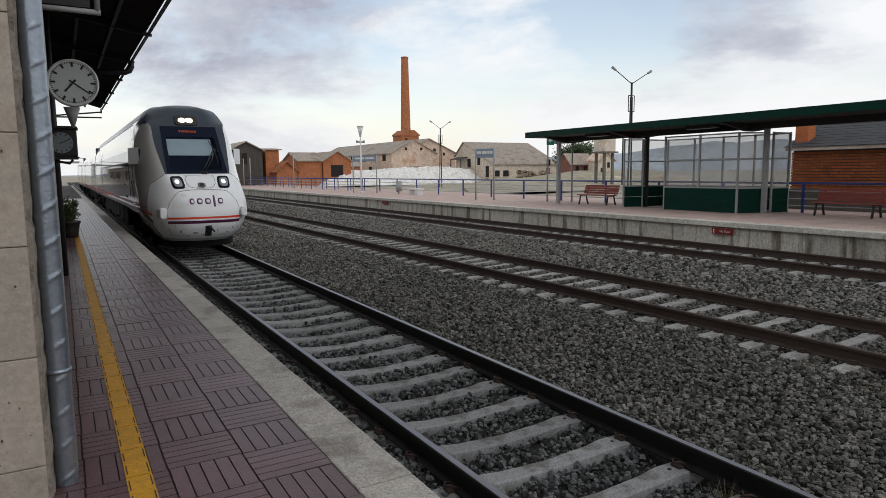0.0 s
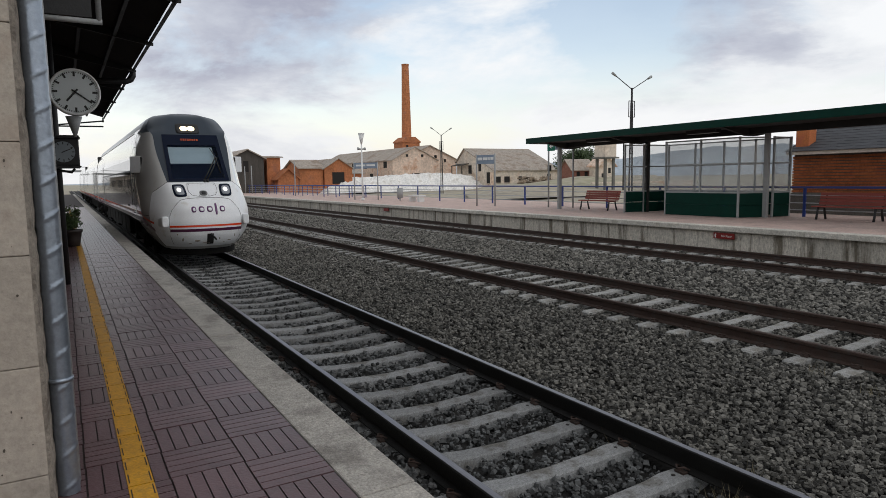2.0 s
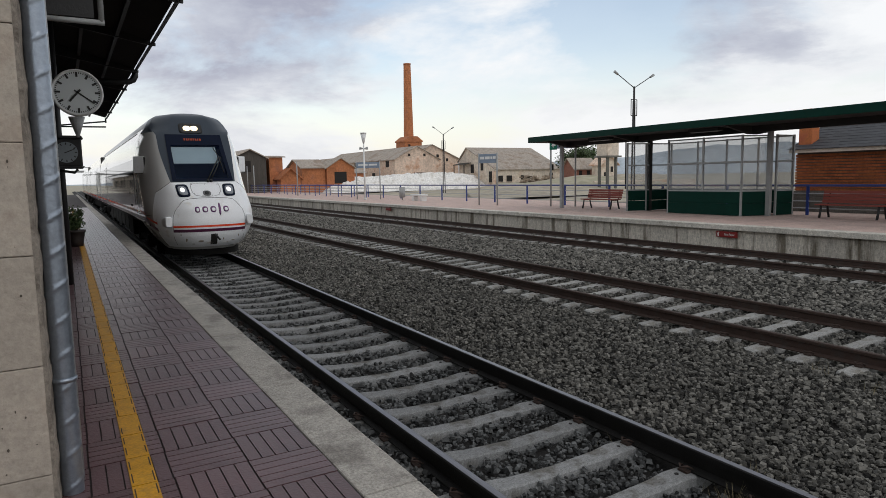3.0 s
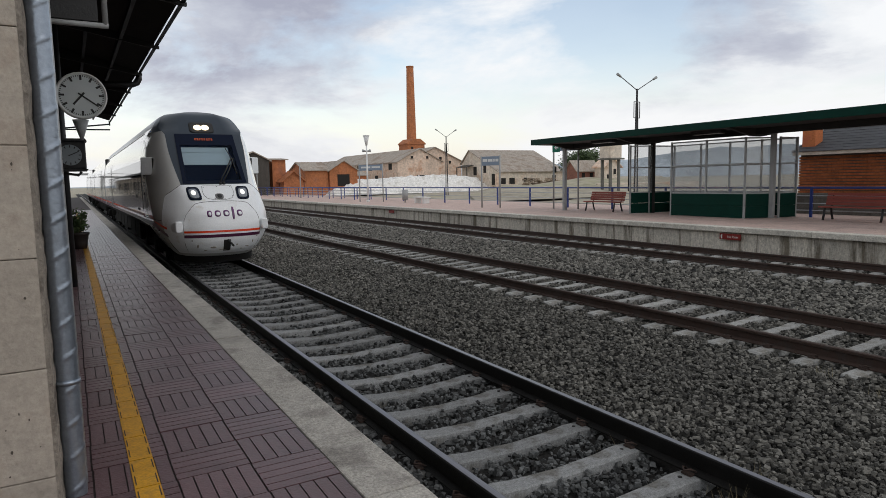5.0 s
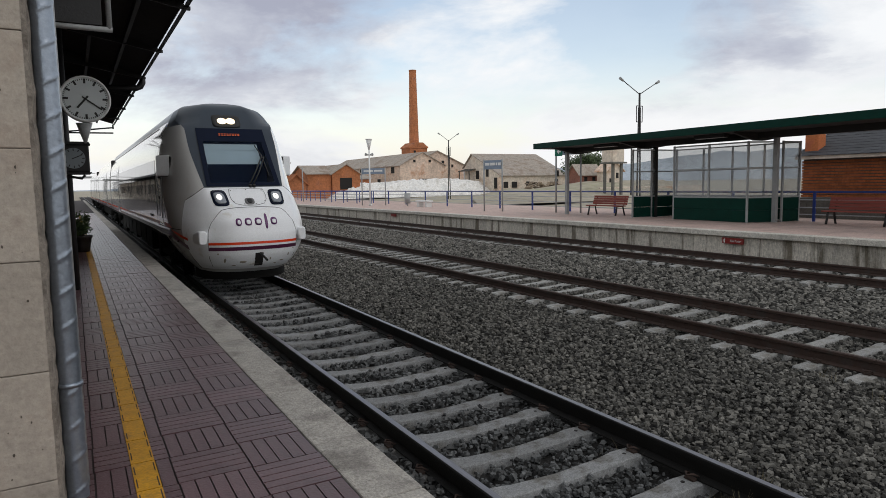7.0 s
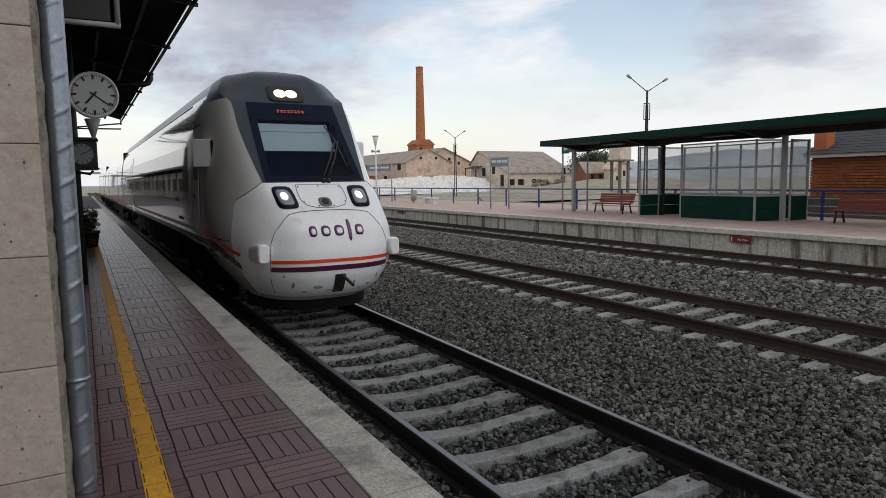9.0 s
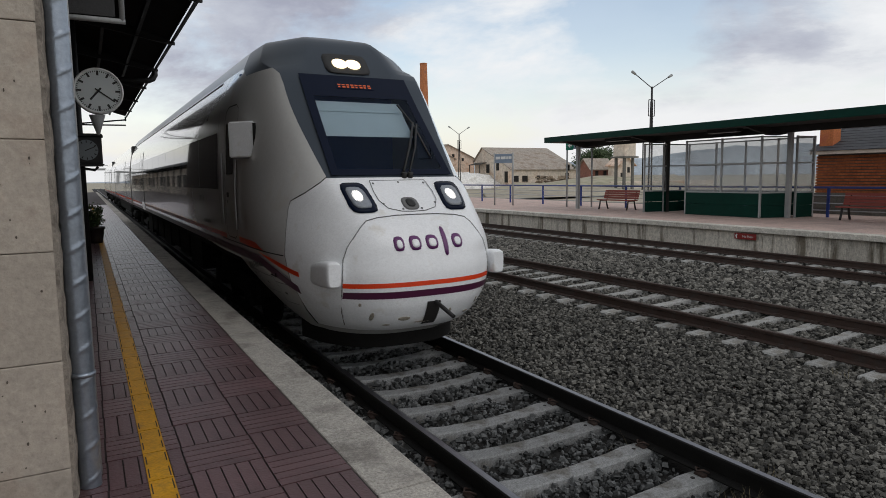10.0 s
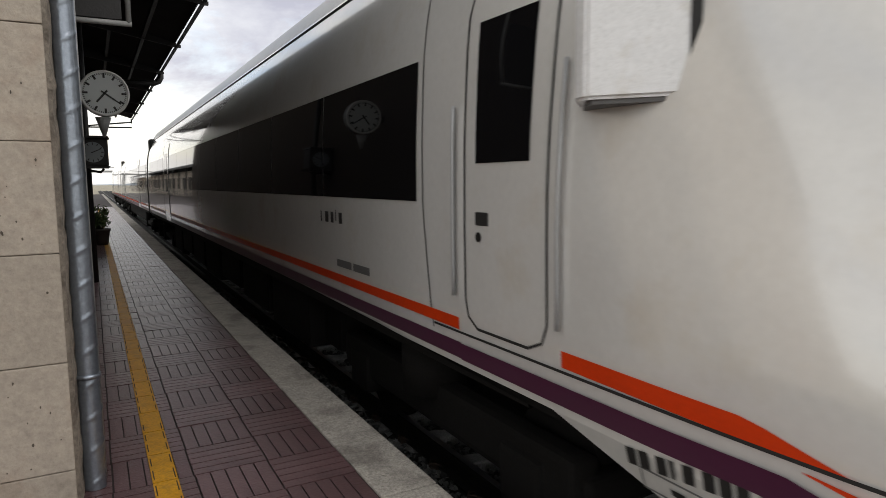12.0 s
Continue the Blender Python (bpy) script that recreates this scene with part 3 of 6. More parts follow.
TILES = {(a, w): tile_mesh(a, w) for a in (0, 1) for w in (TW,)}
far_tiles = bmesh.new()
cols = [-1.203 - TW * (i + 0.5) for i in range(8)]
ROWY = 0.28
for i, x in enumerate(cols):
    for j in range(-8, 130):
        y = ROWY + TW * j
        if y < -0.4:
            continue
        kind_ = (i + j + 1) % 2
        if 2.6 < y < 17.5 and i < 4 and not (y > 10.5 and i == 3):
            shared("paving_tile", TILES[kind_, TW], plat, pose(x, y, HP - 0.002 + rng.uniform(-0.0015, 0.0015), rng.uniform(-0.25, 0.25), rng.uniform(-0.25, 0.25), 0))
        elif y < 52:
            k = len(far_tiles.verts)
            src = TILES[kind_, TW]
            vs = [far_tiles.verts.new((v.co.x + x, v.co.y + y, v.co.z + HP - 0.002)) for v in src.vertices]
            for p in src.polygons:
                far_tiles.faces.new([vs[q] for q in p.vertices])
tagged(part("paving_tiles_far", far_tiles, M["tile"], plat), kind="stuff")
line = bmesh.new()
for j in range(-1, 121):
    y = ROWY + TW * j
    box(-2.213, -2.086, y - 0.196, y + 0.196, HP - 0.001, HP + 0.003, bm=line)
part("safety_line", line, M["yellow"], plat, "worn yellow painted safety line")
notch = bmesh.new()
for j in range(-1, 121):
    for q in (-0.1, 0.1):
        y = ROWY + TW * j + q + rng.uniform(-0.012, 0.012)
        for x in (-2.202, -2.097):
            if rng.random() < 0.85:
                box(x - 0.003, x + 0.003, y - rng.uniform(0.045, 0.075), y + rng.uniform(0.045, 0.075), HP, HP + 0.0045, bm=notch)
tagged(part("line_notches", notch, M["joint"], plat, "dark grooves along the edges of the painted line"), kind="stuff")

# ---- opposite platform ----
FX, FZ = 14.72, 0.58
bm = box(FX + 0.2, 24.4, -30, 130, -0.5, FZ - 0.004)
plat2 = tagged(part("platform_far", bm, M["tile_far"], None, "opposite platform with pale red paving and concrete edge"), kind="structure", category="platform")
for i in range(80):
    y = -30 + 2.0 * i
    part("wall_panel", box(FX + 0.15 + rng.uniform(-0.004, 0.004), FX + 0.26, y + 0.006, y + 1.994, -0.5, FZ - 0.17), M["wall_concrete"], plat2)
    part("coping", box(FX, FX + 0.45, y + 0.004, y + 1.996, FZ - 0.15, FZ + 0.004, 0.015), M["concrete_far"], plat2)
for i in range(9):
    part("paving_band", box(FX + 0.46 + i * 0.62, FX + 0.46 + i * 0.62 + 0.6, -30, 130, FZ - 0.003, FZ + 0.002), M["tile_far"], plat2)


# ---- train ----
def lerp(t, table):
    for (a, u), (b, v) in zip(table, table[1:]):
        if t <= b:
            return u + (v - u) * max(0.0, (t - a) / (b - a))
    return table[-1][1]


NOSE = [(0.36, 0.05), (0.43, -0.14), (0.55, -0.34), (0.75, -0.46), (0.95, -0.50), (1.15, -0.49), (1.44, -0.40), (1.62, -0.26), (1.75, -0.12),
        (1.85, 0.0), (2.0, 0.19), (2.17, 0.42), (2.6, 0.84), (3.0, 1.23), (3.53, 1.72), (3.73, 1.90), (3.9, 2.06), (4.06, 2.22), (4.15, 2.36), (4.20, 2.55), (4.23, 2.8)]
HALF = [(0.36, 1.03), (0.55, 1.16), (0.8, 1.31), (1.05, 1.405), (1.3, 1.438), (1.9, 1.445), (2.4, 1.44), (2.9, 1.415), (3.2, 1.375), (3.45, 1.31), (3.65, 1.23),
        (3.8, 1.155), (3.95, 1.06), (4.05, 1.0), (4.13, 0.90), (4.18, 0.78), (4.215, 0.56), (4.23, 0.02)]


def smooth_table(table, t, w):
    return sum(lerp(t + d, table) for d in (-w, -w / 2, 0, w / 2, w)) / 5


def nose_s(z):
    return smooth_table(NOSE, z, 0.05)


def half_w(z):
    return smooth_table(HALF, z, min(0.09, max(0.0, (4.13 - z) * 0.5)))


def depth(z):
    """How far behind the nose's tip the side reaches its full width."""
    return smooth_table([(1.3, 2.5), (1.9, 2.4), (2.46, 2.3), (2.93, 2.1), (3.54, 2.0), (4.06, 1.9)], z, 0.2)


def power(z):
    return smooth_table([(1.3, 2.8), (1.9, 1.8), (2.46, 1.8), (2.93, 1.9), (3.54, 2.0)], z, 0.22)


def flat(z):
    """The share of the half width over which the front is flat."""
    return smooth_table([(1.3, 0.0), (1.6, 0.22), (1.9, 0.52), (2.46, 0.55), (2.93, 0.58), (3.54, 0.72), (4.06, 0.88)], z, 0.24)


def front(x, z, off=0.0):
    """The place on the nose over x and z, pushed out by off."""
    def at(x, z):
        f, n = flat(z), power(z)
        u = min(0.9999, max(0.0, (abs(x) / half_w(z) - f) / (1 - f)))
        return Vector((x, nose_s(z) + depth(z) * (1 - (1 - u ** n) ** (1 / n)), z))
    p = at(x, z)
    if off:
        e = 0.01
        nrm = (at(x + e, z) - at(x - e, z)).cross(at(x, z + e) - at(x, z - e)).normalized()
        p = p + nrm * (off if nrm.y < 0 else -off)
    return p


def side_at(s, z, side, off=0.0):
    """The place on the side at s behind the nose reference, at height z."""
    q = (s - nose_s(z)) / depth(z)
    w = half_w(z)
    if q < 1:
        n, f = power(z), flat(z)
        w *= f + (1 - f) * max(0.0, 1 - (1 - max(q, 0.0)) ** n) ** (1 / n)
    return Vector((side * (w + off), s, z))


def along(s):
    return 1.04 * s + 0.03


def level(z):
    return 2.155 + (z - 2.155) * 1.0427


def flank(s, z, side, off=0.0):
    """A place on the side, in the plan lengths and heights of the car's drawing."""
    return side_at(along(s), level(z), side, off)


def sheet(name, f, us, vs, material, parent, label="", thick=0.0, smooth=True):
    """A patch of surface over the grid us, vs; with thickness it gets a back and edges."""
    bm = bmesh.new()
    g = [[bm.verts.new(f(u, v)) for v in vs] for u in us]
    for a, b in zip(g, g[1:]):
        for i in range(len(vs) - 1):
            bm.faces.new((a[i], a[i + 1], b[i + 1], b[i]))
    return part(name, bm, material, parent, label, smooth)


def span(a, b, n):
    return [a + (b - a) * i / n for i in range(n + 1)]


def ribbon(name, pts, width, material, parent, label=""):
    """A thin line laid on a surface along points."""
    bm = bmesh.new()
    pairs = []
    for i, p in enumerate(pts):
        t = (pts[min(i + 1, len(pts) - 1)] - pts[max(i - 1, 0)]).normalized()
        out = Vector((p.x, p.y - 2.2, 0)).normalized() if abs(p.x) < 1.1 and p.y < 1.2 else Vector((math.copysign(1, p.x), 0, 0))
        s = t.cross(out).normalized() * width / 2
        pairs.append((bm.verts.new(p - s), bm.verts.new(p + s)))
    for a, b in zip(pairs, pairs[1:]):
        bm.faces.new((a[0], a[1], b[1], b[0]))
    return part(name, bm, material, parent, label)


def blob(name, cx, cz, hw, hh, off, material, parent, label="", power_=4.0, rings=4, seg=24, lean=0.0, taper=0.0):
    """A rounded panel laid on the nose."""
    bm = bmesh.new()
    def at(r, a):
        c, s = math.cos(a), math.sin(a)
        k = r / (abs(c) ** power_ + abs(s) ** power_) ** (1 / power_)
        z = cz + hh * k * s
        return front(cx + hw * k * c * (1 + taper * k * s) + lean * k * s, z, off)
    mid = bm.verts.new(front(cx, cz, off))
    last = None
    for j in range(1, rings + 1):
        ring = [bm.verts.new(at(j / rings, 2 * math.pi * i / seg)) for i in range(seg)]
        for i in range(seg):
            if last:
                bm.faces.new((last[i], ring[i], ring[(i + 1) % seg], last[(i + 1) % seg]))
            else:
                bm.faces.new((mid, ring[i], ring[(i + 1) % seg]))
        last = ring
    low = [bm.verts.new(v.co + Vector((0, 0.02, 0))) for v in last]
    for i in range(seg):
        bm.faces.new((last[i], low[i], low[(i + 1) % seg], last[(i + 1) % seg]))
    return part(name, bm, material, parent, label, True)


CAR = 25.55
SILL = 1.06
WS = [(2.25, 0.70), (3.22, 0.66)]      # half width of the windshield glass

# half widths over the height: the seam behind the cheeks, and the nose cover
CHEEK = [(0.45, 0.94), (0.52, 1.0), (0.64, 1.09), (0.78, 1.17), (0.92, 1.235), (1.02, 1.275), (1.15, 1.30), (1.287, 1.312), (1.40, 1.303), (1.52, 1.285), (1.68, 1.25),
         (1.82, 1.215), (1.905, 1.186), (1.935, 1.15), (2.005, 1.06), (2.105, 0.93), (2.172, 0.845)]
COVER = [(0.52, 0.80), (0.7, 0.88), (0.95, 0.915), (1.1, 0.915), (1.29, 0.898), (1.42, 0.85), (1.52, 0.775), (1.62, 0.695), (1.688, 0.62), (1.716, 0.49), (1.733, 0.25)]


def cab_body(parent):
    """The streamlined end car's shell, with the windshield left open."""
    zs = [SILL, 1.15, 1.25, 1.35, 1.44, 1.53, 1.62, 1.7, 1.78, 1.86, 1.94, 2.02, 2.1, 2.17, 2.25] + span(2.4, 3.22, 7) + [3.36, 3.53, 3.62, 3.7, 3.78, 3.86, 3.93, 4.0, 4.06, 4.11, 4.15, 4.18, 4.205, 4.222, 4.23]
    def frac(c, z):
        a = lerp(z, WS) / half_w(z) if z < 3.6 else 0.55
        a = min(a, 0.8)
        b = min(0.97, lerp(z, [(2.0, 0.585), (2.17, 0.585), (3.5, 0.755), (3.75, 0.92), (4.22, 0.97)]))
        if c <= 0.5:
            return c / 0.5 * a
        if c <= 0.6:
            return a + (c - 0.5) / 0.1 * (b - a)
        return b + (c - 0.6) / 0.4 * (1 - b)
    cs = span(0, 0.5, 6) + [0.6] + [0.6 + 0.4 * math.sin(i / 14 * math.pi / 2) for i in range(1, 15)]
    tail = [5.0, 6.5, 9, 12, 15, 18, 21, 24, along(CAR)]
    body_bm, grey_bm, roof_bm = bmesh.new(), bmesh.new(), bmesh.new()
    def at(col, z):
        side, k = col
        if k < len(cs):
            c = cs[k]
            if c >= 0.9999:
                return Vector((side * half_w(z), nose_s(z) + depth(z), z))
            return front(side * frac(c, z) * half_w(z), z)
        return Vector((side * half_w(z), tail[k - len(cs)], z))
    n = len(cs) + len(tail)
    cols_ = [(-1, k) for k in range(n - 1, 0, -1)] + [(1, k) for k in range(n)]
    built = {}
    def face(bmx, key, i, j):
        vs = []
        for a, b in ((i, j), (i, j + 1), (i + 1, j + 1), (i + 1, j)):
            if (key, a, b) not in built:
                built[key, a, b] = bmx.verts.new(at(cols_[b], zs[a]))
            vs.append(built[key, a, b])
        bmx.faces.new(vs)
    for i in range(len(zs) - 1):
        zc = (zs[i] + zs[i + 1]) / 2
        for j in range(len(cols_) - 1):
            ks = sorted((cols_[j][1], cols_[j + 1][1]))
            inner = ks[1] < len(cs) and cs[ks[1]] <= 0.501
            surround = ks[1] < len(cs) and cs[ks[1]] <= 0.601
            if inner and 2.25 < zc < 3.22:
                continue
            if zc > 2.17 and (surround or (zc > 3.62 and ks[1] <= len(cs) - 1 and cs[min(ks[1], len(cs) - 1)] < 0.93)):
                face(grey_bm, "g", i, j)
            elif zc > 3.80:
                face(roof_bm, "r", i, j)
            else:
                face(body_bm, "b", i, j)
    body = part("front_car_shell", body_bm, M["white"], parent, "glossy off-white streamlined front car body", True)
    part("windshield_surround", grey_bm, M["grey"], body, "dark grey windshield surround and brow", True)
    part("roof", roof_bm, M["silver"], body, "silver grey curved roof", True)
    # the skirt below the sill, cut away over the bogie
    bm = bmesh.new()
    zs2 = [0.36, 0.43, 0.5, 0.6, 0.7, 0.8, 0.9, 0.98, SILL]
    ends = [lerp(z, [(0.36, 0.9), (0.7, 1.5), (0.8, 1.80), (0.886, 2.06), (0.997, 2.42), (1.06, 2.64)]) for z in zs2]
    g = []
    for z, e in zip(zs2, ends):
        row = []
        for c in span(-1, 1, 48):
            a = abs(c)
            if a <= 0.6:
                p = front(math.copysign(a / 0.6 * 0.8 * half_w(z), c), z)
            else:
                s0 = front(0.8 * half_w(z), z).y
                p = side_at(s0 + (a - 0.6) / 0.4 * (e - s0), z, math.copysign(1, c))
            row.append(bm.verts.new(p))
        g.append(row)
    for a, b in zip(g, g[1:]):
        for i in range(48):
            bm.faces.new((a[i], a[i + 1], b[i + 1], b[i]))
    part("skirt", bm, M["white"], body, "off-white lower nose and skirt", True)
    # the nose's own cover: from the hatch down to the lip, a touch cleaner and whiter
    sheet("front_panel", lambda z, x: front(x * lerp(z, CHEEK), z, 0.008), span(0.45, 2.163, 34), span(-1, 1, 44), M["white_front"], body, "white front panel with rounded cheeks")
    sheet("nose_cover", lambda z, x: front(x * lerp(z, COVER), z, 0.012), span(0.5, 1.728, 26), span(-1, 1, 18), M["white_front"], body, "white nose cover speckled with dirt")
    return body


def cab_details(parent, body):
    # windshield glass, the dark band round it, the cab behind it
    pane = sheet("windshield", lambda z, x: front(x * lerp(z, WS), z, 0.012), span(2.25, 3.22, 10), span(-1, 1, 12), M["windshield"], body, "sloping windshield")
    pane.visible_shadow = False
    for z0, z1, a0, a1 in ((3.215, 3.53, -1, 1), (2.19, 2.262, -1, 1)):
        sheet("band", lambda z, x: front(x * lerp(z, [(2.17, 0.79), (3.53, 0.76)]), z, 0.015), span(z0, z1, 4), span(a0, a1, 12), M["navy"], body, "dark blue band of the windshield")
    for sd in (-1, 1):
        sheet("band", lambda z, x: front(sd * (lerp(z, WS) - 0.006 + x * (lerp(z, [(2.17, 0.79), (3.53, 0.76)]) - lerp(z, WS) + 0.006)), z, 0.015), span(2.26, 3.217, 10), span(0, 1, 2), M["navy"], body, "dark blue band of the windshield")
    part("cab_back", box(-1.2, 1.2, 3.1, 3.2, 1.7, 3.7), M["cab"], body)
    part("cab_floor", box(-1.2, 1.2, 0.9, 3.1, 1.85, 1.95), M["cab"], body)
    part("desk", box(-1.05, 1.05, 0.75, 1.5, 1.95, 2.26, 0.04), M["cab"], body, "dark driving desk")
    sheet("sun_blind", lambda z, x: front(x * 0.60 - 0.05, z, -0.06), span(2.73, 3.20, 4), span(-1, 1, 6), M["blind"], body, "half drawn pale grey sun blind")
    sheet("blind_roll", lambda z, x: front(x * 0.60 - 0.05, z, -0.05), span(3.06, 3.20, 2), span(-1, 1, 6), M["blind"], body)
    # destination display
    shown = part("destination_display", box(-0.26, 0.26, -0.055, 0.055, -0.004, 0.0), M["navy"], body, "dark display with orange light bars")
    shown.matrix_basis = Matrix.Translation(front(-0.04, 3.375, 0.019)) @ pose(0, 0, 0, 45, 0, 0)
    for k in range(8):
        u = -0.235 + k * 0.0605
        bars = box(u, u + 0.042, 0.012, 0.034, 0.0, 0.003)
        box(u, u + (0.042 if k % 2 else 0.03), -0.034, -0.008, 0.0, 0.003, bm=bars)
        part("light_bar", bars, M["led"], shown)
    # top lamp
    blob("top_lamp_frame", -0.03, 3.722, 0.32, 0.155, 0.012, M["black"], body, "black frame of the top lamp", 7.0)
    for sd in (-1, 1):
        blob("top_lamp", -0.03 + sd * 0.098, 3.715, 0.105, 0.075, 0.022, M["lamp_warm"], body, "lit warm white top lamp", 2.2, 2, 16)
    # headlights
    for sd in (-1, 1):
        hl = blob("headlight", sd * 0.592, 1.935, 0.156, 0.166, 0.018, M["navy"], body, "dark framed square headlight", 5.0, lean=sd * 0.018)
        blob("lens", sd * 0.597, 1.93, 0.108, 0.118, 0.024, M["lens"], hl, "clear ribbed headlight lens", 4.0, 3, 20, lean=sd * 0.02)
        blob("bulb", sd * 0.60 - 0.006, 1.945, 0.060, 0.062, 0.029, M["lamp"], hl, "lit white headlight", 2.0, 3, 18)
    # hatch between the headlights with its towing eye
    ring = [front(x, z, 0.014) for x, z in [(-0.36, 2.12), (-0.38, 2.0), (-0.37, 1.9), (-0.30, 1.81), (-0.15, 1.775), (0, 1.77), (0.15, 1.775), (0.30, 1.81), (0.37, 1.9), (0.38, 2.0), (0.36, 2.12)]]
    ribbon("hatch_seam", ring, 0.010, M["seam_grey"], body)
    ribbon("hatch_seam", [front(x, 2.125, 0.014) for x in span(-0.36, 0.36, 8)], 0.006, M["seam_grey"], body)
    eye = blob("camera_housing", 0, 1.855, 0.10, 0.068, 0.018, M["seam_grey"], body, "dark oval housing on the nose hatch", 3.0)
    blob("socket", 0.005, 1.86, 0.055, 0.045, 0.024, M["black"], eye, "", 2.5, 2, 14)
    for x, z in ((-0.33, 2.09), (0.33, 2.09), (-0.33, 1.86), (0.33, 1.86), (0, 2.1), (-0.12, 1.8), (0.12, 1.8)):
        blob("screw", x, z, 0.011, 0.011, 0.016, M["seam_grey"], body, "", 2.0, 1, 6)
    # seams of the nose cover
    pts = [(-x, z) for z, x in COVER] + [(0, 1.735)] + [(x, z) for z, x in COVER[::-1]]
    ribbon("cover_seam", [front(x, z, 0.016) for x, z in pts], 0.012, M["seam_grey"], body)
    # stripes across the nose cover
    sheet("stripe", lambda z, x: front(x * 0.912, z, 0.016), span(0.985, 1.035, 1), span(-1, 1, 20), M["orange"], body, "orange stripe")
    sheet("stripe", lambda z, x: front(x * 0.905, z, 0.016), span(0.865, 0.94, 1), span(-1, 1, 20), M["purple"], body, "purple stripe")
    # maker's mark as plain violet bars
    x = -0.40
    for w, h, lift in ((0.13, 0.15, 0), (0.155, 0.15, 0), (0.16, 0.15, 0), (0.07, 0.31, 0.0), (0.15, 0.15, 0)):
        blob("logo_mark", x + w / 2, 1.44 + lift, w / 2 - 0.006, h / 2, 0.018, M["logo"], body, "violet logo mark", 3.0, 2, 14)
        if h < 0.2:
            blob("logo_hollow", x + w / 2 + 0.006, 1.435 + lift, w / 2 - 0.034, h / 2 - 0.032, 0.0205, M["white_front"], body, "", 3.0, 2, 12)
        x += w + 0.05
    # coupler slot, its rod, dark apron under the nose
    sheet("coupler_slot", lambda z, x: front(0.04 + x * 0.085, z, 0.018), span(0.52, 0.80, 6), span(-1, 1, 4), M["void"], body, "dark coupler opening")
    part("coupler_rod", tube((0.05, -0.38, 0.82), (0.12, -0.78, 0.66), 0.024, 10), M["black"], body, "black rod sticking out of the coupler opening", True)
    for x, z, w, h in ((-0.28, 0.62, 0.07, 0.025), (-0.62, 0.66, 0.02, 0.05), (0.55, 0.60, 0.05, 0.012), (0.70, 0.72, 0.012, 0.04), (-0.05, 0.56, 0.10, 0.010),
                       (0.28, 0.66, 0.015, 0.03), (-0.75, 0.80, 0.012, 0.02), (0.82, 0.84, 0.015, 0.012), (-0.45, 0.55, 0.04, 0.010), (0.40, 0.55, 0.03, 0.010)):
        blob("paint_chip", x, z, w, h, 0.017, M["dirt"], body, "", 2.0, 2, 10)
    bm = bmesh.new()
    g = [[bm.verts.new(front(c * 1.0, 0.44) * 1 + Vector((0, 0.2, z - 0.44))) for z in (0.19, 0.34, 0.46)] for c in span(-1, 1, 16)]
    for a, b in zip(g, g[1:]):
        for i in range(2):
            bm.faces.new((a[i], b[i], b[i + 1], a[i + 1]))
    part("apron", bm, M["soot"], body, "black apron under the nose", True)
    # corner buffers
    for sd in (-1, 1):
        bm = bmesh.new()
        rings = []
        for s, rx, rz, cz in ((0.34, 0.02, 0.03, 1.11), (0.24, 0.05, 0.08, 1.115), (0.12, 0.075, 0.12, 1.12), (0.0, 0.085, 0.138, 1.13), (-0.10, 0.088, 0.142, 1.135), (-0.20, 0.085, 0.142, 1.14), (-0.262, 0.08, 0.135, 1.14), (-0.285, 0.066, 0.12, 1.14)):
            cx = lerp(s, [(-0.3, 1.035), (0.0, 1.06), (0.34, 1.14)])
            ring = []
            for t in span(0, 2 * math.pi, 24)[:-1]:
                c, d = math.cos(t), math.sin(t)
                k = 1 / (abs(c) ** 5 + abs(d) ** 5) ** 0.2
                ring.append(bm.verts.new((sd * cx + rx * k * c, s, cz + rz * k * d)))
            rings.append(ring)
        for u, v in zip(rings, rings[1:]):
            for i in range(24):
                bm.faces.new((u[i], u[(i + 1) % 24], v[(i + 1) % 24], v[i]))
        bm.faces.new(rings[-1]), bm.faces.new(rings[0][::-1])
        bmesh.ops.recalc_face_normals(bm, faces=bm.faces)
        part("buffer", bm, M["white_front"], body, "white rounded corner buffer", True)
    # wiper: two arms and a blade
    w = part("wiper", pipe_run([front(0.12, 2.20, 0.05), front(0.34, 2.5, 0.07), front(0.56, 2.84, 0.06)], 0.016, 8), M["black"], body, "black windshield wiper", True)
    part("wiper_arm", pipe_run([front(0.20, 2.20, 0.05), front(0.42, 2.5, 0.07), front(0.60, 2.82, 0.06)], 0.013, 8), M["black"], w)
    part("wiper_blade", pipe_run([front(0.47, 3.12, 0.03), front(0.56, 2.84, 0.045), front(0.60, 2.40, 0.03)], 0.013, 8), M["black"], w)
    for x in (0.12, 0.20):
        part("pivot", tube(front(x, 2.165, 0.0), front(x, 2.185, 0.06), 0.035, 12), M["black"], w, "", True)
    for sd in (-1, 1):
        # seams that run from the windshield corner down the cheek
        ribbon("cheek_seam", [front(sd * x, z, 0.012) for z, x in CHEEK[::-1]], 0.013, M["seam"], body)
        # cab door with its window, lock and grab rails
        dr = [(3.22, 1.52), (3.19, 1.42), (3.10, 1.365), (2.65, 1.365), (2.54, 1.41), (2.5, 1.5), (2.5, 3.0), (2.54, 3.12), (2.65, 3.18), (3.05, 3.18), (3.18, 3.12), (3.22, 3.0), (3.22, 1.52)]
        ring = []
        for (a, b), (c, d) in zip(dr, dr[1:]):
            k = max(1, int(abs(d - b) / 0.15))
            ring += [flank(a + (c - a) * i / k, b + (d - b) * i / k, sd, 0.005) for i in range(k)]
        ring.append(ring[0])
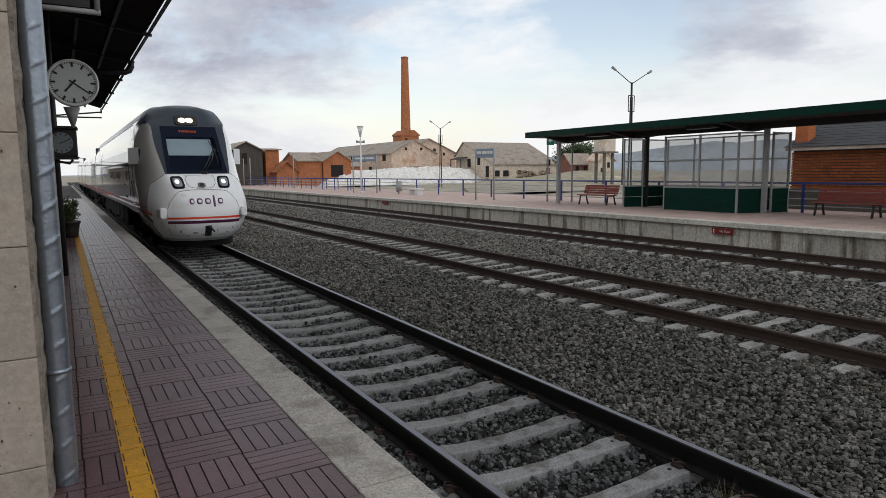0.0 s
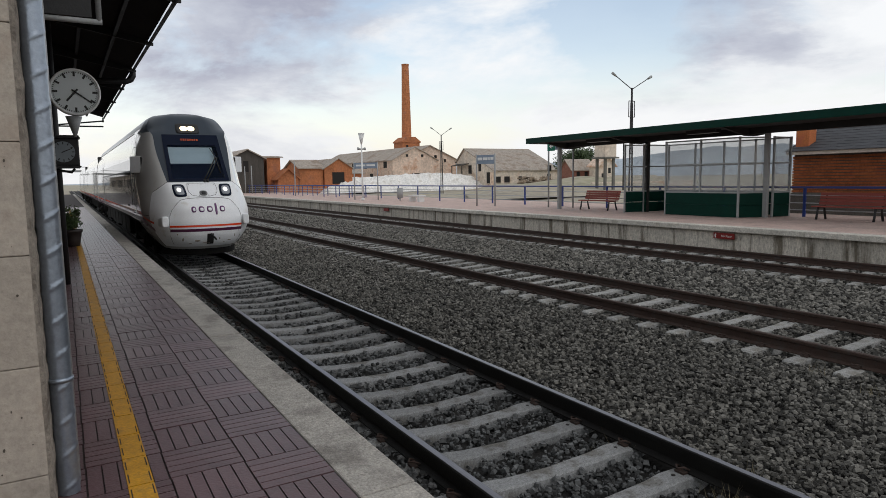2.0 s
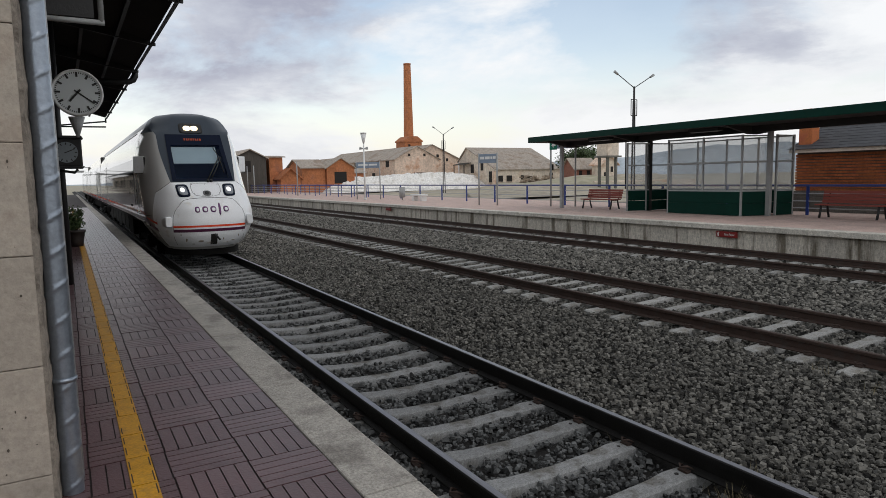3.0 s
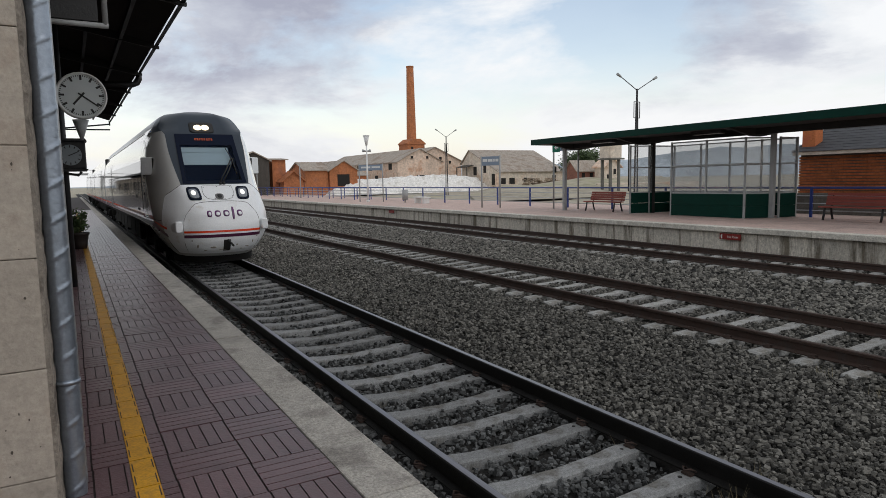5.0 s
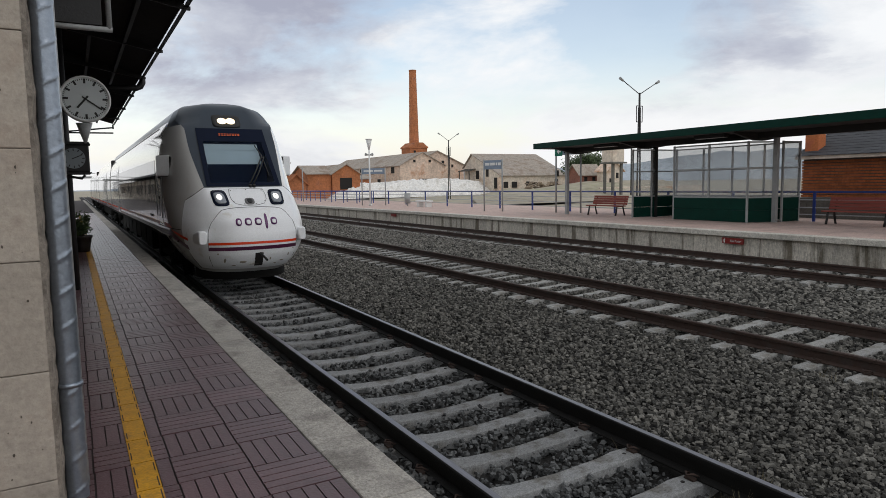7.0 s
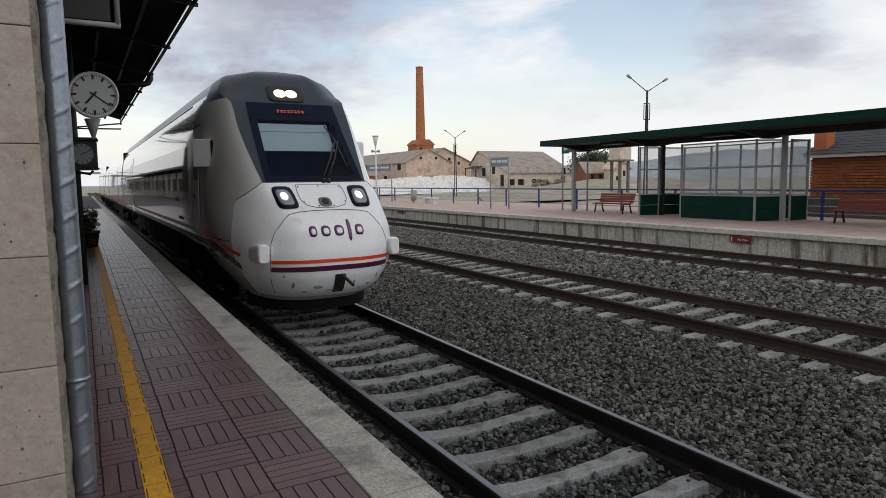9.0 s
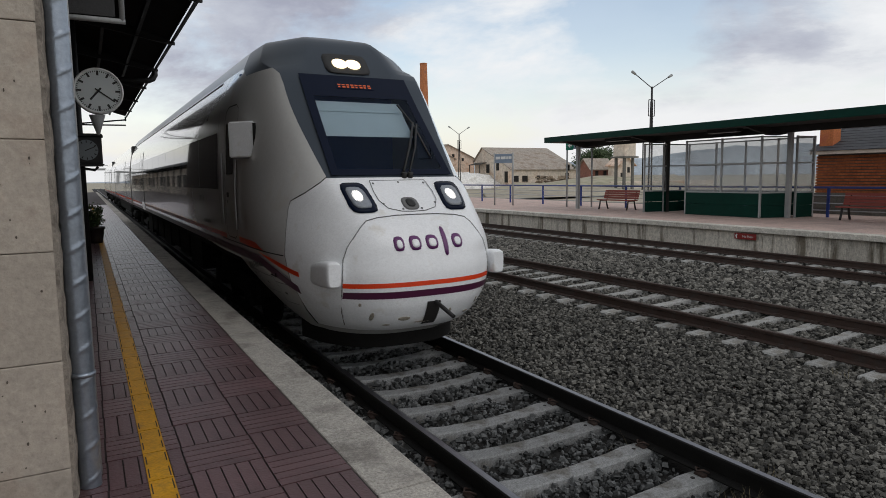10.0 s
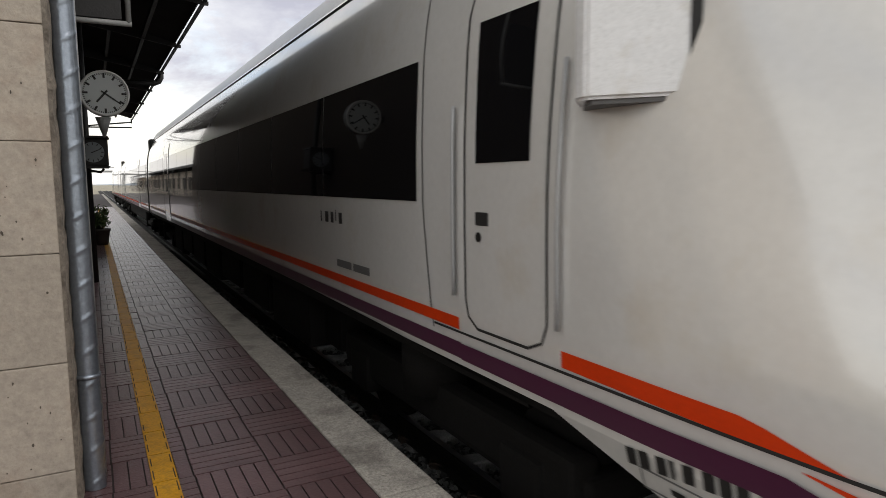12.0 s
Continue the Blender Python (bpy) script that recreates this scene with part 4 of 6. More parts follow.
        door = sheet("cab_door", lambda z, s: flank(s, z, sd, 0.004), span(1.40, 3.15, 12), span(2.52, 3.20, 3), M["white"], body, "narrow off-white cab door")
        ribbon("door_seal", ring, 0.016, M["seam"], door)
        sheet("door_window", lambda z, s: flank(s, z, sd, 0.009), span(2.24, 2.95, 6), span(2.63, 3.10, 1), M["glass_black"], door, "dark door window")
        p = flank(3.06, 1.93, sd, 0.0)
        part("lock", box(p.x - 0.012, p.x + 0.012, 3.13, 3.254, 1.91, 1.983, 0.006), M["seam"], door, "recessed grey lock")
        part("keyhole", tube((p.x - 0.01, 3.223, 1.847), (p.x + sd * 0.012, 3.223, 1.847), 0.028, 12), M["black"], door)
        for s, z0, z1 in ((3.31, 1.52, 2.55), (2.40, 1.50, 2.66)):
            part("grab_rail", pipe_run([flank(s, z, sd, 0.03) for z in span(z0, z1, 8)], 0.011, 8), M["silver"], body, "pale vertical grab rail", True)
            # grey ribbon beside each grab rail: its shadow line, painted on the side
            ribbon("rail_recess", [flank(s + 0.03, z, sd, 0.005) for z in span(z0, z1, 6)], 0.02, M["seam_grey"], body)
        ribbon("panel_seam", [flank(lerp(z, [(1.3, 3.62), (2.0, 3.72), (3.3, 3.74)]), z, sd, 0.005) for z in span(1.28, 3.75, 20)], 0.012, M["seam"], body)
        # rear-view camera fairing
        plan = [(sd * x, y) for x, y in ((1.30, 1.93), (1.575, 2.23), (1.565, 2.30), (1.40, 2.48), (1.30, 2.40))]
        bm = prism(plan, "z", 2.46, 2.93)
        bmesh.ops.bevel(bm, geom=list(bm.edges), offset=0.014, segments=3, affect="EDGES")
        mir = part("mirror_fairing", bm, M["white_front"], body, "white boxy rear-view mirror fairing")
        part("mirror_base", prism([(sd * x, y) for x, y in ((1.31, 1.97), (1.54, 2.23), (1.53, 2.28), (1.40, 2.44), (1.31, 2.38))], "z", 2.442, 2.462), M["seam_grey"], mir)
        part("mirror_edge", prism([(sd * x, y) for x, y in ((1.325, 1.948), (1.312, 1.932), (1.30, 1.918), (1.28, 1.94))], "z", 2.47, 2.90), M["black"], mir, "black gap beside the body")
        # stripes that sweep down to the nose
        sheet("stripe", lambda v, s: flank(s, lerp(s, [(1.17, 1.315), (1.49, 1.325), (2.4, 1.335)]) + v * lerp(s, [(1.17, 0.008), (1.49, 0.078), (2.4, 0.075)]), sd, 0.006), [0, 1], span(1.17, 2.4, 14), M["orange"], body, "orange side stripe")
        sheet("stripe", lambda v, s: flank(s, lerp(s, [(0.304, 1.105), (0.78, 1.20), (1.30, 1.295)]) + v * lerp(s, [(0.304, 0.055), (0.78, 0.05), (1.30, 0.006)]), sd, 0.016), [0, 1], span(0.304, 1.30, 14), M["orange"], body, "orange side stripe")
        sheet("stripe", lambda v, s: flank(s, lerp(s, [(0.384, 0.905), (0.78, 1.03), (1.37, 1.168), (1.9, 1.155), (3.3, 1.15)]) + v * lerp(s, [(0.384, 0.095), (0.78, 0.113), (1.37, 0.097), (3.3, 0.10)]), sd, 0.0155), [0, 1], span(0.384, 3.3, 24), M["purple"], body, "purple side stripe")
        ribbon("sill_seam", [flank(s, lerp(s, [(0.594, 1.318), (1.43, 1.322), (2.4, 1.315), (3.6, 1.31)]), sd, 0.008) for s in span(0.594, 3.6, 20)], 0.014, M["seam"], body)
        # vehicle number as plain bars, service flaps on the skirt
        s = 2.04
        for w in (0.05, 0.05, 0, 0.05, 0.02, 0, 0.05, 0, 0.05, 0.05, 0.05, 0, 0.05, 0.05, 0.05, 0, 0.05):
            if w:
                sheet("number_bar", lambda z, q: flank(q, z + (2.04 - q) * 0.13, sd, 0.007), [1.03, 1.105], [s - w, s], M["ink"], body)
            s -= w + 0.017 if w else 0.022
        for w, z, s in ((0.03, 1.86, 5.72), (0.09, 1.86, 5.60), (0.07, 1.86, 5.45), (0.02, 1.88, 5.33), (0.08, 1.86, 5.25), (0.34, 1.49, 5.33), (0.34, 1.49, 4.95)):
            sheet("side_mark", lambda v, q: flank(q, z + v * (0.045 if z > 1.6 else 0.03), sd, 0.007), [-1, 1], [s - w, s], M["ink" if z > 1.6 else "seam_grey"], body)
        for s0, s1, z0, z1 in ((1.98, 1.62, 0.95, 1.04), (1.58, 1.0, 0.84, 1.03), (0.96, 0.62, 0.74, 0.98)):
            ring = [flank(a, z, sd, 0.006) for a, z in ((s0, z1), (s0, z0), ((s0 + s1) / 2, z0), (s1, z0), (s1, z1), ((s0 + s1) / 2, z1), (s0, z1))]
            ribbon("flap_seam", ring, 0.008, M["seam_grey"], body)
            c = (s0 + s1) / 2
            sheet("flap_latch", lambda z, q: flank(q, z, sd, 0.007), [(z0 + z1) / 2 - 0.014, (z0 + z1) / 2 + 0.012], [c - 0.035, c + 0.035], M["ink"], body)


def car_side(body, s0, s1, doors, first_pane):
    """Window band, doors and stripes of one car between s0 and s1, on both sides."""
    for sd in (-1, 1):
        s = first_pane
        blocks = []
        for d in sorted(doors):
            blocks.append((s, d - 0.12))
            s = d + 1.42
        blocks.append((s, s1 - 0.45))
        for a, b in blocks:
            n = max(1, round((b - a) / 1.9))
            for i in range(n):
                u, v = a + (b - a) * i / n, a + (b - a) * (i + 1) / n
                sheet("window", lambda z, q: flank(q, z, sd, 0.006), span(2.03, 2.87, 5), [u + 0.006, v - 0.006], M["glass_black"], body, "dark tinted flush side window")
            sheet("stripe", lambda z, q: flank(q, z, sd, 0.006), span(1.325, 1.395, 1), [a if a > first_pane else first_pane - 0.5, b], M["orange"], body, "orange side stripe")
        sheet("stripe", lambda z, q: flank(q, z, sd, 0.006), span(1.15, 1.25, 1), [max(s0 + 0.05, 3.3 if s0 < 1 else 0), s1 - 0.05], M["purple"], body, "purple side stripe")
        # sooty lower rail below the stripe, closing in towards the front skirt
        sheet("sill_rail", lambda v, q: flank(q, 1.05 + v * lerp(q, [(2.7, 0.02), (4.6, 0.075), (7.0, 0.098)]), sd, 0.009), [0, 1], span(max(s0 + 0.03, 2.7), s1 - 0.03, 12), M["soot"], body, "sooty lower rail")
        for d in doors:
            door = sheet("passenger_door", lambda z, q: flank(q, z, sd, 0.008), span(1.12, 3.2, 12), [d, d + 1.3], M["white"], body, "off-white sliding passenger door")
            for q in (d, d + 1.3):
                ribbon("door_seal", [flank(q, z, sd, 0.010) for z in span(1.12, 3.2, 12)], 0.035, M["seam"], door)
            sheet("door_window", lambda z, q: flank(q, z, sd, 0.013), span(1.95, 2.95, 6), [d + 0.3, d + 1.0], M["glass_black"], door, "dark door window")


def coach(parent, s0, s1, name):
    bm = bmesh.new()
    zs = [SILL, 1.2, 1.4, 1.7, 2.0, 2.3, 2.6, 2.9, 3.1, 3.25, 3.4, 3.55, 3.68, 3.8, 3.9, 3.98, 4.05, 4.1, 4.15, 4.19, 4.215, 4.23]
    prof = [(-half_w(z), z) for z in zs] + [(half_w(z), z) for z in zs[::-1]]
    return part(name, prism(prof, "y", along(s0), along(s1), bm), M["white"], parent, "glossy off-white passenger car body", False)


def bogie(parent, s):
    b = part("bogie_frame", box(-1.15, 1.15, s - 1.75, s + 1.75, 0.45, 0.62, 0.03), M["soot"], parent, "sooty black bogie frame")
    for sd in (-1, 1):
        part("side_beam", box(sd * 1.12 - 0.09, sd * 1.12 + 0.09, s - 1.7, s + 1.7, 0.40, 0.72, 0.05), M["soot"], b)
        part("spring", tube((sd * 1.12, s, 0.62), (sd * 1.12, s, 1.0), 0.24, 16), M["soot"], b, "", True)
        for q in (-1.25, 1.25):
            part("axle_box", box(sd * 1.12 - 0.13, sd * 1.12 + 0.13, s + q - 0.2, s + q + 0.2, 0.28, 0.62, 0.04), M["soot"], b)
    sets = []
    for q in (-1.25, 1.25):
        bm = tube((-0.95, 0, 0), (0.95, 0, 0), 0.08, 12)
        for sd in (-1, 1):
            tube((sd * 0.835, 0, 0), (sd * 0.96, 0, 0), 0.42, 28, bm=bm)
            tube((sd * 0.80, 0, 0), (sd * 0.836, 0, 0), 0.45, 28, bm=bm)
        w = part("wheelset", bm, M["soot"], parent, "dark steel wheelset")
        w.matrix_basis = pose(0, s + q, 0.42)
        sets.append((w, s + q))
    return sets


train = thing("train", "white passenger train, grey brow, lit headlights, orange and purple stripes", "train", (0.87, 18.45, 0))
shell = cab_body(train)
cab_details(train, shell)
car_side(shell, 0.0, CAR, [18.55], 3.80)
wheelsets = bogie(train, 4.4) + bogie(train, 22.5)
part("underframe", box(-1.15, 1.15, 6.4, 19.5, 0.42, 1.05, 0.05), M["soot"], train, "sooty equipment boxes under the floor")
for i in range(7):
    part("equipment_box", box(-1.32, 1.32, 6.9 + i * 1.85, 8.5 + i * 1.85, 0.38 + 0.06 * (i % 3), 1.03, 0.03), M["soot"], train)
part("floor_pan", box(-1.36, 1.36, 0.9, along(CAR), 1.0, 1.07), M["soot"], train)
part("roof_pod", box(-0.40, 0.40, 6.0, 9.5, 4.17, 4.26, 0.04), M["silver"], train, "low silver roof unit")
for sd in (-1, 1):
    ribbon("roof_line", [Vector((sd * (half_w(3.72) + 0.012), s, 3.72)) for s in span(4.4, along(CAR), 8)], 0.03, M["seam"], train)
s0 = CAR
for name in ("middle_car", "rear_car"):
    part("gangway", box(-1.32, 1.32, along(s0) - 0.02, along(s0) + 0.72, 1.1, 3.8, 0.05), M["bellows"], train, "black gangway bellows between cars")
    car = coach(train, s0 + 0.66, s0 + 25.0, name)
    car_side(car, s0 + 0.66, s0 + 25.0, [s0 + 5.0, s0 + 18.5], s0 + 1.1)
    wheelsets += bogie(train, along(s0) + 3.8) + bogie(train, along(s0) + 22.4)
    part("underframe", box(-1.15, 1.15, along(s0) + 6.0, along(s0) + 20.2, 0.42, 1.05, 0.05), M["soot"], train)
    s0 += 25.0


# ---- station building and canopy ----
WX = -2.56       # the wall's face towards the track
station = thing("station_building", "stone and plaster station building with ashlar corner blocks", "building", (0, 0, 0), kind="structure")
part("wall", box(-11.0, WX - 0.06, 3.72, 30.4, 0.4, 6.2), M["plaster"], station, "plaster wall with the canopy's shade in its dark colour")
# end wall out of view, added pale to brighten the train's side
part("end_wall", box(-11.0, -4.62, 3.655, 3.715, 0.4, 6.2), M["stucco_pale"], station, "unseen pale end wall that brightens the train's side")
part("roof", prism([(-11.4, 6.2), (WX + 0.3, 6.2), (-6.8, 8.4)], "y", 3.5, 30.7), M["roof_old"], station)
# block out of view on the left, added to cut low sky light
part("side_wing", box(-32.0, -24.0, -40.0, 3.5, 0.1, 4.2), M["stucco_pale"], station, "unseen pale block added to hold back low sky light")
part("mortar_bed", box(-4.6, WX - 0.012, 3.635, 4.0, 0.4, 6.1), M["cement"], station)
# ashlar blocks of the corner, course by course
course = [0.18, 0.735, 1.285, 1.825, 2.36, 2.90, 3.44, 3.97, 4.5, 5.04, 5.57, 6.1]
for i, (a, b) in enumerate(zip(course, course[1:])):
    cut = WX - (0.55 if i % 2 else 0.92)
    for x0, x1 in ((cut, WX), (cut - 0.9, cut)):
        blk = part("ashlar_block", box(x0 + 0.002, x1 - 0.002, 3.62 + rng.uniform(-0.003, 0.003), 3.99, a + 0.002, b - 0.002, 0.006), M["stone"], station)
        pits = bmesh.new()
        for _ in range(16):
            px_, pz_ = rng.uniform(x0 + 0.04, x1 - 0.04), rng.uniform(a + 0.04, b - 0.04)
            r, k = rng.uniform(0.002, 0.007), rng.uniform(1, 2.5)
            vs = [pits.verts.new((px_ + r * math.cos(t) * rng.uniform(0.6, 1), 3.6145, pz_ + k * r * math.sin(t) * rng.uniform(0.6, 1))) for t in span(0, 5.2, 5)]
            pits.faces.new(vs)
        part("pitting", pits, M["pit"], blk)
edge = bmesh.new()
rag = []
for k in range(121):
    z = 0.4 + 5.6 * k / 120
    w = 0.026 + 0.012 * noise.noise((z * 7, 0, 3)) + 0.008 * noise.noise((z * 23, 1, 3))
    d = 3.66 + 0.02 * noise.noise((z * 9, 4, 1))
    rag.append([edge.verts.new(c) for c in ((WX - 0.004, d - 0.03, z), (WX + w * 0.6, d, z), (WX + w, d + 0.07, z), (WX + 0.03, 3.99, z))])
for a, b in zip(rag, rag[1:]):
    for k in range(3):
        edge.faces.new((a[k], a[k + 1], b[k + 1], b[k]))
part("corner_strip", edge, M["cement"], station, "ragged cement edge", True)

pipe = thing("downpipe", "spiral-seamed galvanised steel downpipe on the building corner", "downpipe", (-2.482, 3.80, HP))
bm = bmesh.new()
n, turns, seg = 380, 24, 28
rings = []
for i in range(n + 1):
    z = i / n * 4.2
    ring = []
    for k in range(seg):
        a = 2 * math.pi * k / seg
        ph = (z / 4.2 * turns - k / seg) % 1.0
        r = 0.0525 + 0.006 * max(0.0, 1 - abs(ph - 0.5) / 0.07)
        ring.append(bm.verts.new((r * math.cos(a), r * math.sin(a), z)))
    rings.append(ring)
for a, b in zip(rings, rings[1:]):
    for k in range(seg):
        bm.faces.new((a[k], a[(k + 1) % seg], b[(k + 1) % seg], b[k]))
part("pipe", bm, M["zinc"], pipe, "", True)
for z in (0.60, 2.9):
    part("strap", tube((0, 0, z), (0, 0, z + 0.022), 0.0615, 20), M["zinc"], pipe, "narrow fixing strap", True)
    part("strap_lug", box(-0.10, -0.05, -0.012, 0.012, z, z + 0.022), M["zinc"], pipe)
for dx in (-0.03,):
    part("cable_conduit", tube((0.045, 0.12, 0), (0.045, 0.12, 4.2), 0.012, 8), M["shelter_grey"], pipe, "thin grey conduit", True)

# canopy: corrugated sheet on rafters, falling to the eave
CZ, CX = 4.85, -0.82
canopy = thing("canopy", "dark corrugated platform canopy on steel brackets", "canopy", (0, 0, 0), kind="structure")
CY0, CY1 = 3.95, 30.0
bm = bmesh.new()
cor = []
ncor = 230
for i in range(ncor * 2 + 1):
    y = CY0 + (CY1 - CY0) * i / (ncor * 2)
    d = 0.035 * (i % 2)
    cor.append([bm.verts.new((x, y, z + d)) for x, z in ((CX, CZ), (WX - 0.1, CZ + 0.55))] + [bm.verts.new((x, y, z + d + 0.012)) for x, z in ((CX, CZ), (WX - 0.1, CZ + 0.55))])
for a, b in zip(cor, cor[1:]):
    bm.faces.new((a[0], a[1], b[1], b[0])), bm.faces.new((b[2], b[3], a[3], a[2])), bm.faces.new((a[0], b[0], b[2], a[2]))
part("corrugated_sheet", bm, M["canopy"], canopy)
part("eave_gutter", prism([(CX - 0.02, CZ - 0.06), (CX + 0.05, CZ - 0.06), (CX + 0.07, CZ + 0.03), (CX + 0.055, CZ + 0.03), (CX + 0.04, CZ - 0.045), (CX - 0.01, CZ - 0.045)], "y", CY0, CY1), M["steel_dark"], canopy, "dark eave gutter")
for x, z in ((-1.4, CZ + 0.12), (-1.95, CZ + 0.29)):
    part("purlin", box(x - 0.03, x + 0.03, CY0, CY1, z - 0.10, z), M["steel_dark"], canopy)
for i in range(7):
    y = 6.9 + i * 3.36
    part("rafter", prism([(CX - 0.01, CZ - 0.02), (CX - 0.01, CZ - 0.10), (WX, CZ + 0.22), (WX, CZ + 0.48)], "y", y - 0.025, y + 0.025), M["steel_dark"], canopy)
    part("rafter_tip", box(CX - 0.02, CX + 0.075, y - 0.03, y + 0.03, CZ - 0.10, CZ - 0.05), M["steel_dark"], canopy)
part("drain_pipe", pipe_run([(CX + 0.02, 17.2, CZ - 0.04), (CX + 0.02, 17.2, CZ - 0.16), (CX - 0.03, 17.2, CZ - 0.25), (CX - 0.12, 17.2, CZ - 0.29), (WX, 17.2, CZ - 0.36)], 0.07, 12), M["steel_dark"], canopy, "dark drain pipe", True)
for z0, z1 in ((-0.10, -0.32), (-0.32, -0.36)):
    part("end_bracket", tube((CX, CY1, CZ + z0 - 0.05), (WX, CY1, CZ + z1 - 0.03), 0.03, 8), M["steel_dark"], canopy)
part("end_bracket", tube((CX, CY1, CZ - 0.02), (CX, CY1, CZ - 0.2), 0.03, 8), M["steel_dark"], canopy)

# goods shed farther down the platform, set back from the edge
shed = thing("goods_shed", "long low goods shed with a dark roof overhang on posts", "building", (0, 0, HP - 0.05))
part("wall", box(-13.0, -8.2, 62.0, 172.0, 0, 3.5), M["stucco_pale"], shed, "pale plastered shed wall")
part("roof", prism([(-6.7, 3.65), (-6.7, 3.85), (-10.6, 5.2), (-13.6, 3.9), (-13.6, 3.7), (-10.6, 4.9)], "y", 61.2, 173.0), M["canopy"], shed, "dark sheet roof")
for k in range(19):
    part("post", box(-7.0, -6.85, 62.5 + k * 6.0, 62.65 + k * 6.0, 0, 3.7), M["steel_dark"], shed)
    part("doorway", box(-8.23, -8.15, 64.0 + k * 5.2, 66.6 + k * 5.2, 0, 2.6), M["void"], shed, "dark doorway")

# hanging frame near the building's corner
hang = thing("hanging_sign", "dark hanging sign with a pale tubular frame under the canopy", "sign", (0, 0, 0))
y = 5.0
part("panel", box(-2.55, -2.16, y - 0.01, y + 0.01, 3.26, 3.95), M["steel_dark"], hang)
part("frame_bar", tube((-2.58, y, 3.235), (-2.10, y, 3.235), 0.018, 10), M["shelter_grey"], hang, "", True)
part("frame_bar", tube((-2.118, y, 3.235), (-2.118, y, 4.5), 0.018, 10), M["shelter_grey"], hang, "", True)


# ---- clocks ----
def clock(parent_at, r, hours, minutes, name, label, round_case):
    """A platform clock whose face looks towards the camera's end of the platform."""
    c = thing(name, label, "clock", parent_at)
    if round_case:
        part("case", tube((0, -0.06, 0), (0, 0.06, 0), r, 40), M["shelter_grey"], c, "grey round case", True)
        bm = bmesh.new()
        prof = [(r * 0.90, -0.065), (r * 0.93, -0.082), (r, -0.075), (r * 1.01, -0.05)]
        rr = [[bm.verts.new((a * math.cos(t), b, a * math.sin(t))) for a, b in prof] for t in span(0, 2 * math.pi, 48)[:-1]]
        for i in range(48):
            for k in range(3):
                bm.faces.new((rr[i][k], rr[i][k + 1], rr[(i + 1) % 48][k + 1], rr[(i + 1) % 48][k]))
        part("rim", bm, M["white_paint"], c, "pale rim", True)
    else:
        part("case", box(-r * 1.35, r * 1.35, -0.2, 0.2, -r * 1.35, r * 1.35, 0.02), M["steel_dark"], c, "black box case")
        part("cap", prism([(-r * 1.5, r * 1.35), (r * 1.5, r * 1.35), (r * 1.35, r * 1.6), (-r * 1.35, r * 1.6)], "y", -0.24, 0.24), M["steel_dark"], c)
        part("foot", prism([(-r * 1.5, -r * 1.35), (r * 1.5, -r * 1.35), (r * 1.35, -r * 1.55), (-r * 1.35, -r * 1.55)], "y", -0.24, 0.24), M["steel_dark"], c)
        part("scroll", pipe_run([(-r * 1.6, 0, -r * 1.9), (-r * 0.4, 0, -r * 1.75), (r * 0.6, 0, -r * 1.95), (r * 0.9, 0, -r * 1.6)], 0.02, 6), M["steel_dark"], c, "scrolled iron bracket")
    f = -0.067 if round_case else -0.206
    face = part("face", tube((0, f, 0), (0, f + 0.006, 0), r * 0.91 if round_case else r, 40), M["clock_face" if round_case else "shaded_face"], c, "pale clock face" if round_case else "clock face darkened as if in shade")
    R = r * 0.9 if round_case else r * 0.97
    for i in range(60):
        if i % 5 and not round_case:
            continue
        a = math.radians(6 * i)
        big = i % 5 == 0
        h0, w = (R * 0.74 if big else R * 0.90), (R * 0.048 if big else R * 0.018)
        bm = box(-w, w, f - 0.003, f, h0, R * 0.97)
        bmesh.ops.rotate(bm, verts=bm.verts, cent=(0, 0, 0), matrix=Matrix.Rotation(a, 3, "Y"))
        part("tick", bm, M["ink"], face)
    for ang, ln, w, nm in ((30 * (hours % 12) + minutes / 2, 0.58, 0.045, "hour_hand"), (6 * minutes, 0.86, 0.034, "minute_hand")):
        bm = box(-w * R, w * R, f - 0.008, f - 0.004, -0.18 * R, ln * R)
        bmesh.ops.rotate(bm, verts=bm.verts, cent=(0, 0, 0), matrix=Matrix.Rotation(math.radians(ang), 3, "Y"))
        part(nm, bm, M["ink"], c)
    return c


c1 = clock((-2.205, 9.0, 3.248), 0.272, 7, 21, "platform_clock", "round white station clock with black ticks on the wall bracket", True)
part("bracket", tube((-0.03, 0.02, -0.28), (-0.03, 0.02, -0.52), 0.09, 12, 0.015), M["shelter_grey"], c1, "tapering grey bracket", True)
part("wall_arm", box(-0.34, -0.2, -0.03, 0.03, -0.05, 0.05), M["steel_dark"], c1)
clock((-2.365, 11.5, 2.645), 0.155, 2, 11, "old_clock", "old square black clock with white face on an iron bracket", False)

# wall post with ladder-like fixings beside the downpipe
for yy in (12.0,):
    col = thing("iron_column", "dark slim iron column carrying the canopy", "column", (-2.45, yy, HP))
    part("shaft", tube((0, 0, 0), (0, 0, 4.2), 0.05, 12), M["steel_dark"], col, "", True)


